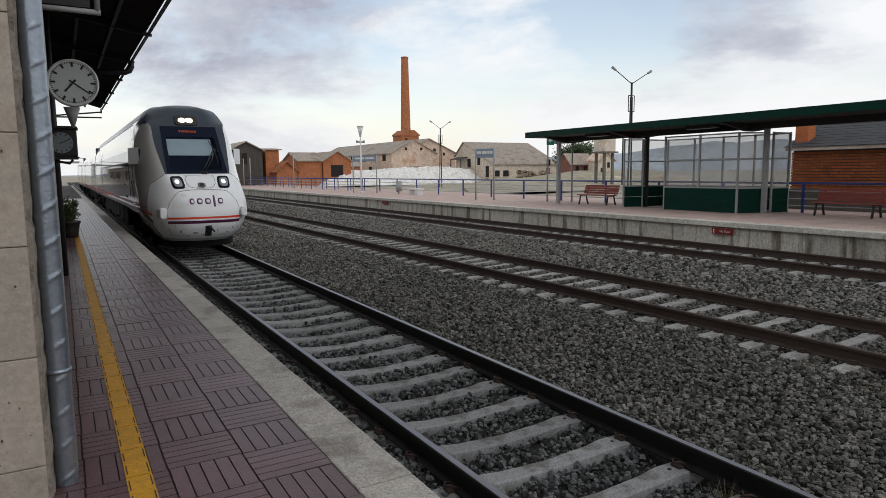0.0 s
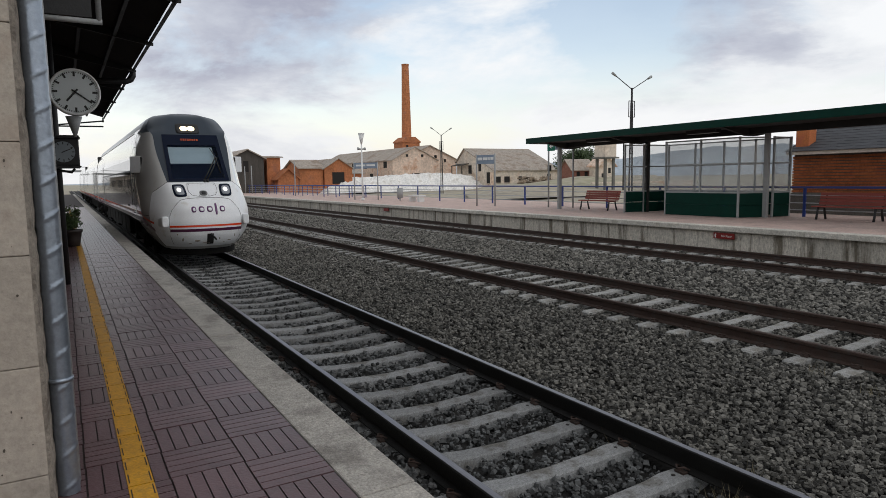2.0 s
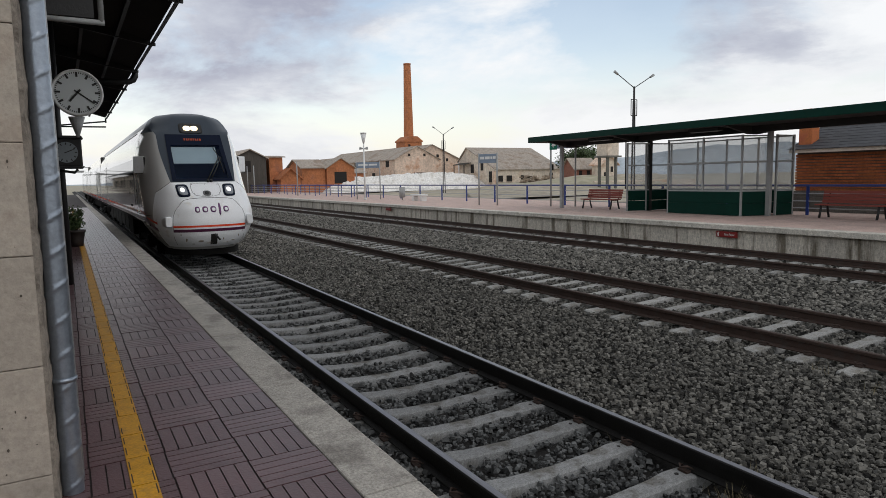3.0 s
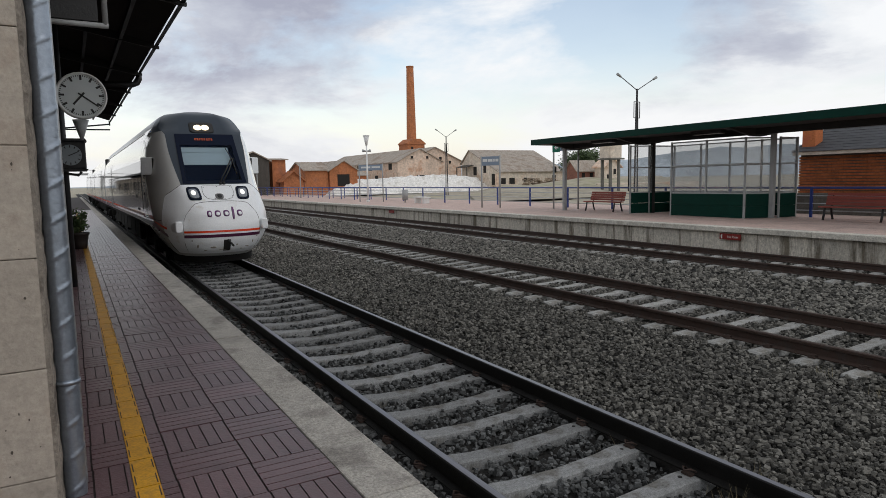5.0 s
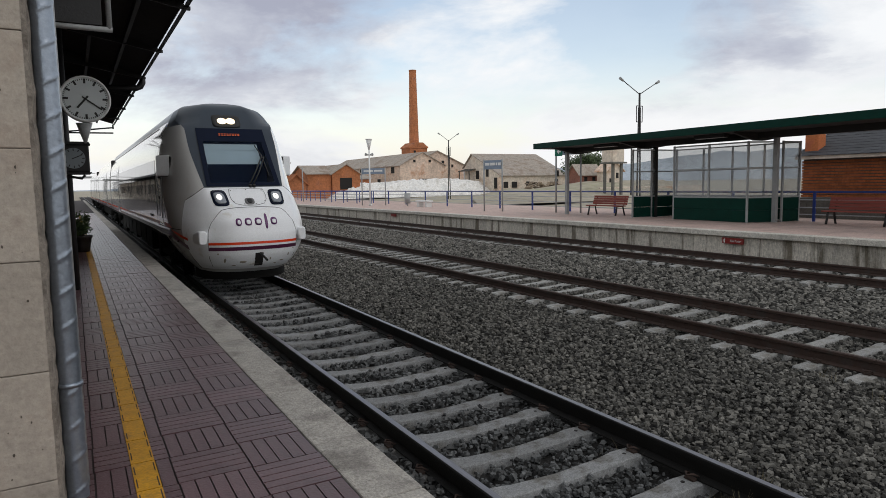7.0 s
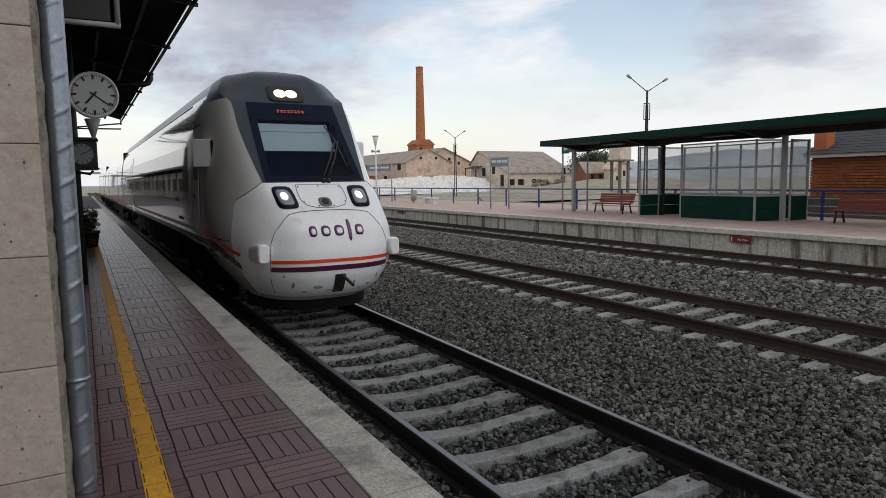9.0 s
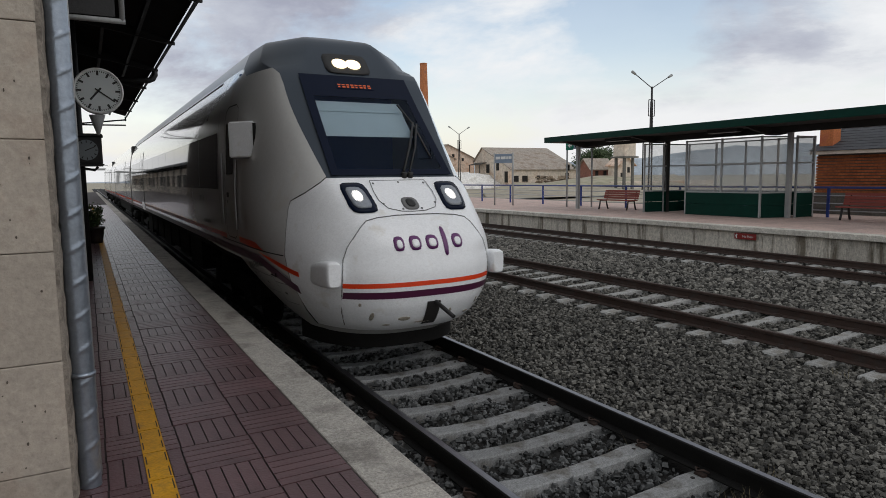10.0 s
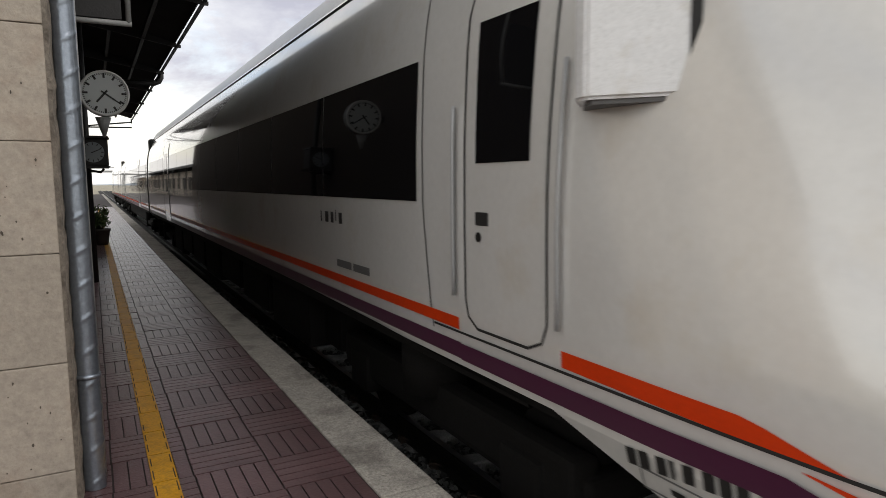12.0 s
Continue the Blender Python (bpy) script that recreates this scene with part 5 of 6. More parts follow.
# ---- planter ----
def planter(at):
    p = thing("planter", "dark brown planter with a dark leafy shrub beside the wall", "planter", at)
    bm = bmesh.new()
    prof = [(0.14, 0.0), (0.17, 0.18), (0.20, 0.36), (0.225, 0.37), (0.225, 0.43), (0.19, 0.43), (0.18, 0.38)]
    rr = [[bm.verts.new((a * math.cos(t), a * math.sin(t), z)) for a, z in prof] for t in span(0, 2 * math.pi, 20)[:-1]]
    for i in range(20):
        for k in range(len(prof) - 1):
            bm.faces.new((rr[i][k], rr[(i + 1) % 20][k], rr[(i + 1) % 20][k + 1], rr[i][k + 1]))
    bm.faces.new([r[0] for r in rr][::-1]), bm.faces.new([r[-1] for r in rr])
    part("pot", bm, M["clay"], p, "dark brown pot", True)
    stem = bmesh.new()
    leaves = bmesh.new()
    for i in range(16):
        a, t = rng.uniform(0, 6.28), rng.uniform(0.1, 0.55)
        top = Vector((math.cos(a) * t * 0.45, math.sin(a) * t * 0.45, 0.5 + rng.uniform(0.15, 0.55) - t * 0.2))
        tube((0, 0, 0.36), top, 0.008, 5, 0.004, bm=stem)
        for k in range(42):
            c = Vector((0, 0, 0.42)).lerp(top, rng.uniform(0.35, 1.05)) + Vector(rng.normal(0, 0.05, 3))
            d = Vector(rng.normal(0, 1, 3)).normalized()
            s = d.orthogonal().normalized()
            ln = rng.uniform(0.04, 0.075)
            vs = [leaves.verts.new(c + d * u * ln + s * v * ln * 0.35) for u, v in ((-1, 0), (0, 1), (1, 0), (0, -1))]
            leaves.faces.new(vs)
    part("stem", stem, M["bark"], p)
    tagged(part("leaves", leaves, M["leaf"], p), kind="stuff")


planter((-2.26, 19.4, HP))

# ---- opposite platform: shelter ----
SX0, SX1 = 18.45, 20.6     # front and back of the shelter
sh = thing("platform_shelter", "green and grey glazed platform shelter with a long flat roof", "shelter", (0, 0, 0))
RZ = 3.66
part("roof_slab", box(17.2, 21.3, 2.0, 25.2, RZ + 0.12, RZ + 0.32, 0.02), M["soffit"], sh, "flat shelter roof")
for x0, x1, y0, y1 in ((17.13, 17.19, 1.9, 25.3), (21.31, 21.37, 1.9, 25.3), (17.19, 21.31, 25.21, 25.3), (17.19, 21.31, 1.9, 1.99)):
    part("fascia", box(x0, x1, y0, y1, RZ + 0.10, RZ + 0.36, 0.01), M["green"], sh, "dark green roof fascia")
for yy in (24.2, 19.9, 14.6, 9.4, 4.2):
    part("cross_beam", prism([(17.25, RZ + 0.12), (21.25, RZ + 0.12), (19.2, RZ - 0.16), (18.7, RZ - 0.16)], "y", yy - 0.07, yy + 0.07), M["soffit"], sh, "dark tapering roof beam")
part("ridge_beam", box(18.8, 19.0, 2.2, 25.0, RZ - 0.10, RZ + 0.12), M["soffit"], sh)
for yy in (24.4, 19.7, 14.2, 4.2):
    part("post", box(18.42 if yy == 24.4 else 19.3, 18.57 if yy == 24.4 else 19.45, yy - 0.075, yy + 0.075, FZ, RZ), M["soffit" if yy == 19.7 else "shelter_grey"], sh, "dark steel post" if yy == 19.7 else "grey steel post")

for yy in (21.3, 15.9, 6.8):
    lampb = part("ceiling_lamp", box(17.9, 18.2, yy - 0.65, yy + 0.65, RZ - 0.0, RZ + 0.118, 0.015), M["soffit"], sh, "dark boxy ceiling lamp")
    part("diffuser", box(17.93, 18.17, yy - 0.6, yy + 0.6, RZ - 0.012, RZ + 0.002), M["shelter_grey"], lampb, "grey diffuser")


def flat_pane(u0, u1, z0, z1):
    bm = bmesh.new()
    bm.faces.new([bm.verts.new(c) for c in ((u0, 0, z0), (u1, 0, z0), (u1, 0, z1), (u0, 0, z1))])
    return bm


def glazing(x0, y0, x1, y1, green_top, panes, base=0.0):
    """One side of the glazed box: green foot panel, frame, mid rail and two rows of panes."""
    L = math.hypot(x1 - x0, y1 - y0)
    rot = math.degrees(math.atan2(y1 - y0, x1 - x0))
    m = pose(x0, y0, FZ, 0, 0, rot)
    def add(name, bm, material, label=""):
        ob = part(name, bm, material, sh, label)
        ob.matrix_basis = m
        return ob
    if green_top:
        add("foot_panel", box(0.03, L - 0.03, -0.025, 0.025, 0.02, 0.44, 0.008), M["green"], "dark green metal panel")
        add("foot_panel", box(0.03, L - 0.03, -0.03, 0.03, 0.45, green_top, 0.008), M["green"], "dark green metal panel")
    for z0 in (green_top, 1.93, 2.84):
        add("rail", box(0.0, L, -0.03, 0.03, z0, z0 + 0.05), M["shelter_grey"])
    for i in range(panes + 1):
        u = L * i / panes
        add("mullion", box(u - 0.03, u + 0.03, -0.032, 0.032, 0.0 if i in (0, panes) else green_top, 2.9), M["shelter_grey"])
    for i in range(panes):
        for z0, z1 in ((green_top + 0.05, 1.93), (1.98, 2.84)):
            p = add("pane", flat_pane(L * i / panes + 0.03, L * (i + 1) / panes - 0.03, z0, z1), M["shelter_glass"], "dusty glass pane")
            p.visible_shadow = False


glazing(SX0, 17.9, SX0, 14.65, 0.88, 2)
glazing(SX0, 14.65, SX0 + 1.0, 14.25, 0.88, 1)
glazing(SX1, 19.6, SX1, 14.1, 0.88, 4)
glazing(SX0 - 0.1, 20.0, SX0 + 0.7, 19.7, 0.88, 1)
glazing(SX0 + 1.2, 14.12, SX1 - 0.03, 14.06, 0.88, 1)
glazing(SX0 + 0.7, 19.7, SX1, 19.6, 0.88, 1)


# ---- benches ----
def bench(name, label):
    b = thing(name, label, "bench", (0, 0, 0), "platform benches")
    for i in range(4):
        part("seat_slat", box(-0.22 + i * 0.115, -0.125 + i * 0.115, -1.1, 1.1, 0.42, 0.465, 0.008), M["wood_red"], b)
    for i in range(4):
        bm = box(-0.018, 0.018, -1.1, 1.1, 0, 0.095, 0.006)
        bmesh.ops.translate(bm, verts=bm.verts, vec=(0.26 + i * 0.03, 0, 0.49 + i * 0.105))
        part("back_slat", bm, M["wood_red"], b)
    for sy in (-0.9, 0.9):
        part("leg", pipe_run([(-0.26, sy, 0), (-0.20, sy, 0.20), (-0.17, sy, 0.42), (0.2, sy, 0.42), (0.25, sy, 0.2), (0.32, sy, 0.0)], 0.038, 8), M["iron"], b, "black cast iron leg")
        part("back_support", pipe_run([(0.2, sy, 0.42), (0.28, sy, 0.5), (0.36, sy, 0.86)], 0.022, 8), M["iron"], b)
    return b


bn = bench("bench", "red-brown slatted bench with black iron legs on the opposite platform")
bn.matrix_basis = pose(19.1, 22.4, FZ)
copy_thing(bn, pose(19.7, 11.5, FZ))

# ---- railing ----
fence = thing("railing", "blue tubular platform railing with thin horizontal bars", "railing", (20.6, 0, FZ), kind="structure")


def rail_run(y0, y1, x=0.0):
    part("top_rail", tube((x, y0, 1.06), (x, y1, 1.06), 0.042, 10), M["blue"], fence, "thick blue top rail", True)
    for z in (0.25, 0.5, 0.78):
        part("bar", tube((x, y0, z), (x, y1, z), 0.018, 8), M["rail_pale"], fence, "pale galvanised bar", True)
    n = round((y1 - y0) / 3.2)
    for i in range(n + 1):
        y = y0 + (y1 - y0) * i / n
        part("post", box(x - 0.03, x + 0.03, y - 0.045, y + 0.045, 0, 1.06), M["blue"], fence)


rail_run(-9.45, 49.55)
rail_run(50.4, 92.4, -1.2)
rail_run(50.4, 92.4, 0.4)

# ---- posts, lamps and signs on the opposite platform ----
lamp = thing("platform_lamp", "white lamp post with a conical lantern", "street lamp", (17.5, 46.2, FZ))
part("pole", tube((0, 0, 0), (0, 0, 4.3), 0.075, 12, 0.05), M["white_paint"], lamp, "", True)
part("lantern", tube((0, 0, 4.3), (0, 0, 5.05), 0.06, 14, 0.23), M["white_paint"], lamp, "conical white lantern", True)
part("cap", tube((0, 0, 5.05), (0, 0, 5.12), 0.25, 14), M["white_paint"], lamp)
for sd in (-1, 1):
    part("loudspeaker", tube((0, 0, 3.9), (sd * 0.32, 0.05, 3.95), 0.03, 8, 0.12), M["shelter_grey"], lamp, "", True)
part("collar", tube((0, 0, 0), (0, 0, 0.16), 0.12, 12), M["white_paint"], lamp)


def board_sign(name, label, posts, z0, z1, board_mat, bars):
    (x0, y0), (x1, y1) = posts
    s = thing(name, label, "sign", (x0, y0, FZ))
    L = math.hypot(x1 - x0, y1 - y0)
    s.rotation_euler[2] = math.atan2(y1 - y0, x1 - x0)
    for u in (0, L):
        part("post", tube((u, 0, 0), (u, 0, z1 + 0.06), 0.045, 10), M["shelter_grey"], s, "", True)
    b = part("board", box(0.05, L - 0.05, -0.03, 0.03, z0, z1, 0.006), board_mat, s)
    for a, c, lo, hi in bars:
        part("text_bar", box(L * a, L * c, -0.036, -0.03, z0 + (z1 - z0) * lo, z0 + (z1 - z0) * hi), M["white_paint"], b)
    return s


board_sign("station_name_sign", "grey-blue station name board on two posts", ((17.75, 30.6), (18.30, 29.6)), 2.35, 2.85, M["sign_blue"],
           [(0.08, 0.32, 0.42, 0.72), (0.36, 0.62, 0.42, 0.72), (0.66, 0.74, 0.42, 0.72), (0.78, 0.94, 0.42, 0.72)])
ex = board_sign("exit_sign", "grey platform sign with a green exit square on two posts", ((19.3, 26.2), (19.9, 25.0)), 2.95, 3.35, M["sign_blue"], [(0.48, 0.62, 0.4, 0.7), (0.66, 0.9, 0.4, 0.7)])
part("exit_square", box(-0.05, 0.36, -0.045, -0.034, 2.90, 3.36), M["sign_green"], ex, "green square")
part("arrow", prism([(0.05, 3.13), (0.17, 3.25), (0.17, 3.17), (0.28, 3.17), (0.28, 3.09), (0.17, 3.09), (0.17, 3.01)], "y", -0.05, -0.046), M["white_paint"], ex, "white arrow")
board_sign("far_name_sign", "grey-blue station name board far along the platform", ((17.5, 47.8), (18.7, 46.0)), 2.45, 2.9, M["sign_blue"], [(0.1, 0.5, 0.4, 0.7), (0.55, 0.9, 0.4, 0.7)])
for yy in (88.0, 84.5, 66.5):
    pl = thing("platform_post", "slim grey post on the opposite platform", "post", (18.6, yy, FZ), "platform posts")
    part("pole", tube((0, 0, 0), (0, 0, 3.6), 0.06, 8), M["shelter_grey"], pl, "", True)
for yy in (12.5,):
    no = thing("warning_sign", "red warning sign with white writing on the platform wall", "sign", (FX + 0.05, yy, 0.29))
    part("plate", box(-0.012, 0.012, -0.36, 0.36, -0.085, 0.095, 0.004), M["sign_red"], no)
    me = letters("No Pasar", 0.098, M["white_paint"], "sign_text")
    tx = new("sign_text", me)
    tx.parent = no
    tx.matrix_basis = Matrix(((0, 0, -1, -0.014), (-1, 0, 0, -0.10), (0, 1, 0, 0.0), (0, 0, 0, 1)))
    part("figure", prism([(0.30, -0.06), (0.26, -0.06), (0.27, 0.02), (0.25, 0.05), (0.29, 0.07), (0.32, 0.02)], "x", -0.016, -0.0125), M["white_paint"], no, "white pictogram shape")
no2 = thing("warning_plate", "small red warning plate far along the platform wall", "sign", (FX + 0.05, 36.3, 0.29))
part("plate", box(-0.012, 0.012, -0.36, 0.36, -0.085, 0.095, 0.004), M["sign_red"], no2)
wb = thing("concrete_bench", "pale concrete block bench on the opposite platform", "bench", (18.9, 40.0, FZ))
part("seat", box(-0.25, 0.25, -0.85, 0.85, 0.36, 0.46, 0.015), M["white_paint"], wb)
for sy in (-0.6, 0.6):
    part("leg", box(-0.2, 0.2, sy - 0.15, sy + 0.15, 0, 0.36, 0.01), M["white_paint"], wb)
bn_ = thing("litter_bin", "grey cylindrical litter bin on a post", "litter bin", (18.9, 42.6, FZ))
part("drum", tube((0, 0, 0.2), (0, 0, 0.95), 0.22, 14), M["shelter_grey"], bn_, "", True)
part("foot", tube((0, 0, 0), (0, 0, 0.2), 0.05, 8), M["shelter_grey"], bn_)


# ---- masts ----
def mast(at, h, spread, name="lattice_mast"):
    m = thing(name, "tall dark twin-legged lighting mast with two lamp arms", "lighting mast", at, "lighting masts")
    for dx in (-0.16, 0.16):
        part("leg", tube((dx, 0, 0), (dx * 0.35, 0, h - 1), 0.06, 8), M["steel_dark"], m, "", True)
    part("head", tube((0, 0, h - 2.2), (0, 0, h), 0.07, 8), M["steel_dark"], m, "", True)
    cage = bmesh.new()
    for dx in (-0.28, 0.28):
        tube((dx, 0, h - 2.0), (dx, 0, h - 0.9), 0.03, 6, bm=cage)
    for z in (h - 2.0, h - 0.9):
        tube((-0.28, 0, z), (0.28, 0, z), 0.03, 6, bm=cage)
    part("cage", cage, M["steel_dark"], m, "small cage below the arms")
    for sd in (-1, 1):
        part("arm", tube((0, 0, h - 0.1), (sd * spread, 0, h + 0.75), 0.03, 8), M["steel_dark"], m)
        part("lamp_head", tube((sd * spread * 0.98, 0, h + 0.73), (sd * (spread + 0.3), 0, h + 0.9), 0.07, 8, 0.10), M["shelter_grey"], m)
    return m


mast((32.4, 33.0, 0.15), 8.1, 1.6)
mast((41.4, 75.0, 0.15), 7.8, 1.3)


# ---- brick house beyond the railing ----
house = thing("brick_house", "orange brick house with a slate roof and brick chimney", "house", (24.2, 0, -0.08))
HY0, HY1, HX1 = -4.0, 16.2, 9.0
part("wall_core", box(0.06, HX1, HY0, HY1 - 0.06, -0.3, 3.0), M["mortar"], house)
part("plinth", box(0.0, 0.3, HY0, HY1, -0.3, 1.42, 0.01), M["block"], house, "grey block base")
bricks = bmesh.new()
bw, bh = 0.30, 0.1165
for r in range(13):
    z = 1.43 + r * bh
    for i in range(-(r % 2), 68):
        y = HY1 - (i + (r % 2) * 0.5) * bw
        if y - bw < HY0:
            continue
        if r < 25 and 8.2 < y < HY1 + 0.01 and r % 2 == 0 and r < 22 and i % 1 == 0 and (i + r) % 3 == 0:
            part("brick", box(0.025 + rng.uniform(-0.006, 0.006), 0.08, y - bw + 0.005, min(y, HY1), z, z + bh - 0.028), M["brick"], house)
        else:
            box(0.03 + rng.uniform(-0.006, 0.006), 0.08, y - bw + 0.005, min(y, HY1), z, z + bh - 0.028, bm=bricks)
for f in [f for f in bricks.faces if f.normal.x > 0.5]:
    bricks.faces.remove(f)
tagged(part("brick_rest", bricks, M["brick"], house), kind="stuff")
part("gable", prism([(0.05, -0.3), (HX1, -0.3), (HX1, 3.0), (HX1 / 2, 5.0), (0.05, 3.0)], "y", HY1 - 0.055, HY1 - 0.05), M["brick"], house)
part("eave_board", box(-0.28, -0.2, HY0, HY1 + 0.12, 2.98, 3.12), M["stucco_pale"], house, "pale eave board")
part("soffit", box(-0.2, 0.06, HY0, HY1 + 0.1, 3.0, 3.03), M["soffit"], house)
slope = math.atan2(2.01, HX1 / 2 + 0.3)
core = bmesh.new()
hx = HX1 / 2
cv = [core.verts.new(c) for c in ((-0.3, HY0, 3.14), (-0.3, HY1 + 0.15, 3.14), (HX1 + 0.3, HY1 + 0.15, 3.14), (HX1 + 0.3, HY0, 3.14), (hx, HY1 + 0.15, 5.15), (hx, HY0, 5.15))]
for f in ((0, 1, 4, 5), (1, 2, 4), (2, 3, 5, 4), (0, 5, 3), (3, 2, 1, 0)):
    core.faces.new([cv[i] for i in f])
part("roof_deck", core, M["slate"], house, "dark slate roof")
slates = bmesh.new()
for r in range(17):
    u = -0.34 + r * 0.285
    z = 3.14 + (u + 0.3) * math.tan(slope)
    for i in range(66):
        y = HY1 + 0.15 - (i + 0.5 * (r % 2)) * 0.3
        if y - 0.3 < HY0 or y > HY1 + 0.16:
            continue
        z1 = z + 0.31 * math.tan(slope)
        o = rng.uniform(0.012, 0.024)
        vs = [slates.verts.new(c) for c in ((u, y - 0.295, z + o), (u, y, z + o), (u + 0.31, y, z1 + 0.006), (u + 0.31, y - 0.295, z1 + 0.006), (u, y - 0.295, z), (u, y, z))]
        slates.faces.new(vs[:4]), slates.faces.new((vs[4], vs[5], vs[1], vs[0]))
tagged(part("slate_rest", slates, M["slate"], house), kind="stuff")
ch = part("chimney", box(0.12, 0.66, 15.62, 16.16, 3.0, 4.60, 0.01), M["brick"], house, "brick chimney stack")
part("chimney_cap", box(0.19, 0.59, 15.69, 16.09, 4.60, 4.80, 0.01), M["brick"], ch)
part("drainpipe", tube((-0.04, 9.3, 1.5), (-0.04, 9.3, 2.5), 0.03, 8), M["steel_dark"], house, "short drainpipe")
bw_ = thing("block_wall", "low grey concrete block wall behind the railing", "wall", (22.6, 0, 0), kind="structure")
for r in range(4):
    for i in range(30):
        y = -3 + (i + 0.5 * (r % 2)) * 0.62
        part("block", box(rng.uniform(-0.008, 0.008), 0.2, y, y + 0.61, FZ + 0.0 + r * 0.2, FZ + r * 0.2 + 0.192), M["block"], bw_)


# ---- buildings in the distance ----
def gable_house(name, label, x0, x1, y0, y1, eave, ridge, wall, roof, along="y", openings=(), category="building"):
    """A simple building: walls with real openings' reveals, a pitched roof with overhang. along: the ridge's direction."""
    h = thing(name, label, category, (0, 0, 0.15))
    xm, ym = (x0 + x1) / 2, (y0 + y1) / 2
    if along == "y":
        body = prism([(x0, -0.3), (x1, -0.3), (x1, eave), (xm, ridge), (x0, eave)], "y", y0, y1)
        o = 0.35
        k = (ridge - eave) / (xm - x0)
        for s, xe in ((-1, x0), (1, x1)):
            part("roof", prism([(xe + s * o, eave - o * k), (xm, ridge), (xm, ridge + 0.14), (xe + s * o, eave - o * k + 0.14)], "y", y0 - o, y1 + o), roof, h)
    else:
        body = prism([(y0, -0.3), (y1, -0.3), (y1, eave), (ym, ridge), (y0, eave)], "x", x0, x1)
        o = 0.35
        k = (ridge - eave) / (ym - y0)
        for s, ye in ((-1, y0), (1, y1)):
            part("roof", prism([(ye + s * o, eave - o * k), (ym, ridge), (ym, ridge + 0.14), (ye + s * o, eave - o * k + 0.14)], "x", x0 - o, x1 + o), roof, h)
    part("wall", body, wall, h)
    for face, a, b, z0, z1 in openings:
        if face == "front":
            w = part("window", box(a, b, y0 - 0.03, y0 + 0.05, z0, z1), M["void"], h)
            part("sill", box(a - 0.1, b + 0.1, y0 - 0.10, y0 - 0.031, z0 - 0.12, z0), wall, w)
        elif face == "west":
            w = part("window", box(x0 - 0.03, x0 + 0.05, a, b, z0, z1), M["void"], h)
            part("sill", box(x0 - 0.10, x0 - 0.031, a - 0.1, b + 0.1, z0 - 0.12, z0), wall, w)
    return h


# the old brickworks: long hall with the chimney
gable_house("factory_hall", "long weathered factory hall with peeling stucco gable", 51.2, 60.7, 110, 149, 5.65, 8.05, M["stucco"], M["roof_old"], "y",
            [("west", 112.5, 114.0, 4.2, 5.4), ("west", 117, 118.6, 4.2, 5.4), ("west", 122, 123.6, 4.2, 5.4), ("west", 128, 129.6, 4.2, 5.4), ("west", 134, 136, 4.2, 5.4), ("west", 119, 120.5, 2.0, 3.2), ("west", 130, 131.5, 2.0, 3.2),
             ("front", 54.0, 54.5, 6.2, 6.7), ("front", 57.3, 57.8, 6.2, 6.7), ("front", 55.2, 58.6, 2.0, 3.1)])
gable_house("factory_annex", "second stucco gable of the old factory", 56.2, 68.9, 116, 150, 5.9, 8.7, M["stucco"], M["roof_old"], "y", [("front", 63.6, 64.2, 6.2, 6.8), ("front", 65.9, 66.4, 5.4, 6.0)])
chim = thing("factory_chimney", "tall tapering brick factory chimney on a square base", "chimney", (62.0, 125.0, 0.15))
bm = bmesh.new()
rings = []
for i in range(69):
    rad = (1.08 - 0.32 * i / 68) * (1.0 if i % 2 else 0.975)
    rings.append([bm.verts.new((rad * math.cos(t), rad * math.sin(t), 10.2 + 15.8 * i / 68)) for t in span(0, 2 * math.pi, 16)[:-1]])
for a, b in zip(rings, rings[1:]):
    for k in range(16):
        bm.faces.new((a[k], a[(k + 1) % 16], b[(k + 1) % 16], b[k]))
part("shaft", bm, M["brick_far"], chim, "tapering round brick shaft")
part("base", box(-2.05, 2.05, -2.05, 2.05, 0, 9.7), M["brick_far"], chim, "square brick base")
part("shoulder", prism([(-2.25, 9.7), (2.25, 9.7), (2.25, 9.95), (1.0, 10.9), (-1.0, 10.9), (-2.25, 9.95)], "y", -2.2, 2.2), M["brick_far"], chim)
part("opening", box(-1.2, -0.7, -2.08, -2.0, 8.4, 9.2), M["void"], chim)
part("crown", tube((0, 0, 26.0), (0, 0, 26.25), 0.80, 16), M["brick_far"], chim)
gable_house("brick_shed", "orange brick shed with a gabled grey roof", 34.1, 38.9, 100, 110, 3.95, 5.45, M["brick_far"], M["roof_old"], "y", [("front", 35.4, 37.5, 1.4, 3.3)])
gable_house("brick_wing", "low orange brick wing with a grey roof", 30.1, 34.0, 100.4, 108, 4.0, 5.3, M["brick_far"], M["roof_old"], "x")
gable_house("brick_store", "low brick store beside the factory", 40.2, 46.0, 112, 124, 3.2, 4.4, M["brick_far"], M["roof_old"], "x")
gable_house("clad_hut", "small blue-grey metal clad hut", 30.6, 33.0, 126, 134, 4.6, 5.4, M["tank_blue"], M["tank_blue"], "y")
gable_house("timber_shed", "tall dark weathered timber shed", 17.3, 21.7, 90, 104, 5.2, 6.3, M["wood_old"], M["roof_old"], "y", [("front", 18.9, 19.6, 3.3, 4.8)])
gable_house("brick_tower", "narrow orange brick tower house", 22.4, 24.3, 91, 97, 5.3, 5.5, M["brick_far"], M["roof_old"], "x")
gable_house("brick_leanto", "low orange brick lean-to shed", 23.2, 26.0, 88.5, 90.8, 2.4, 3.6, M["brick_far"], M["brick_far"], "y")
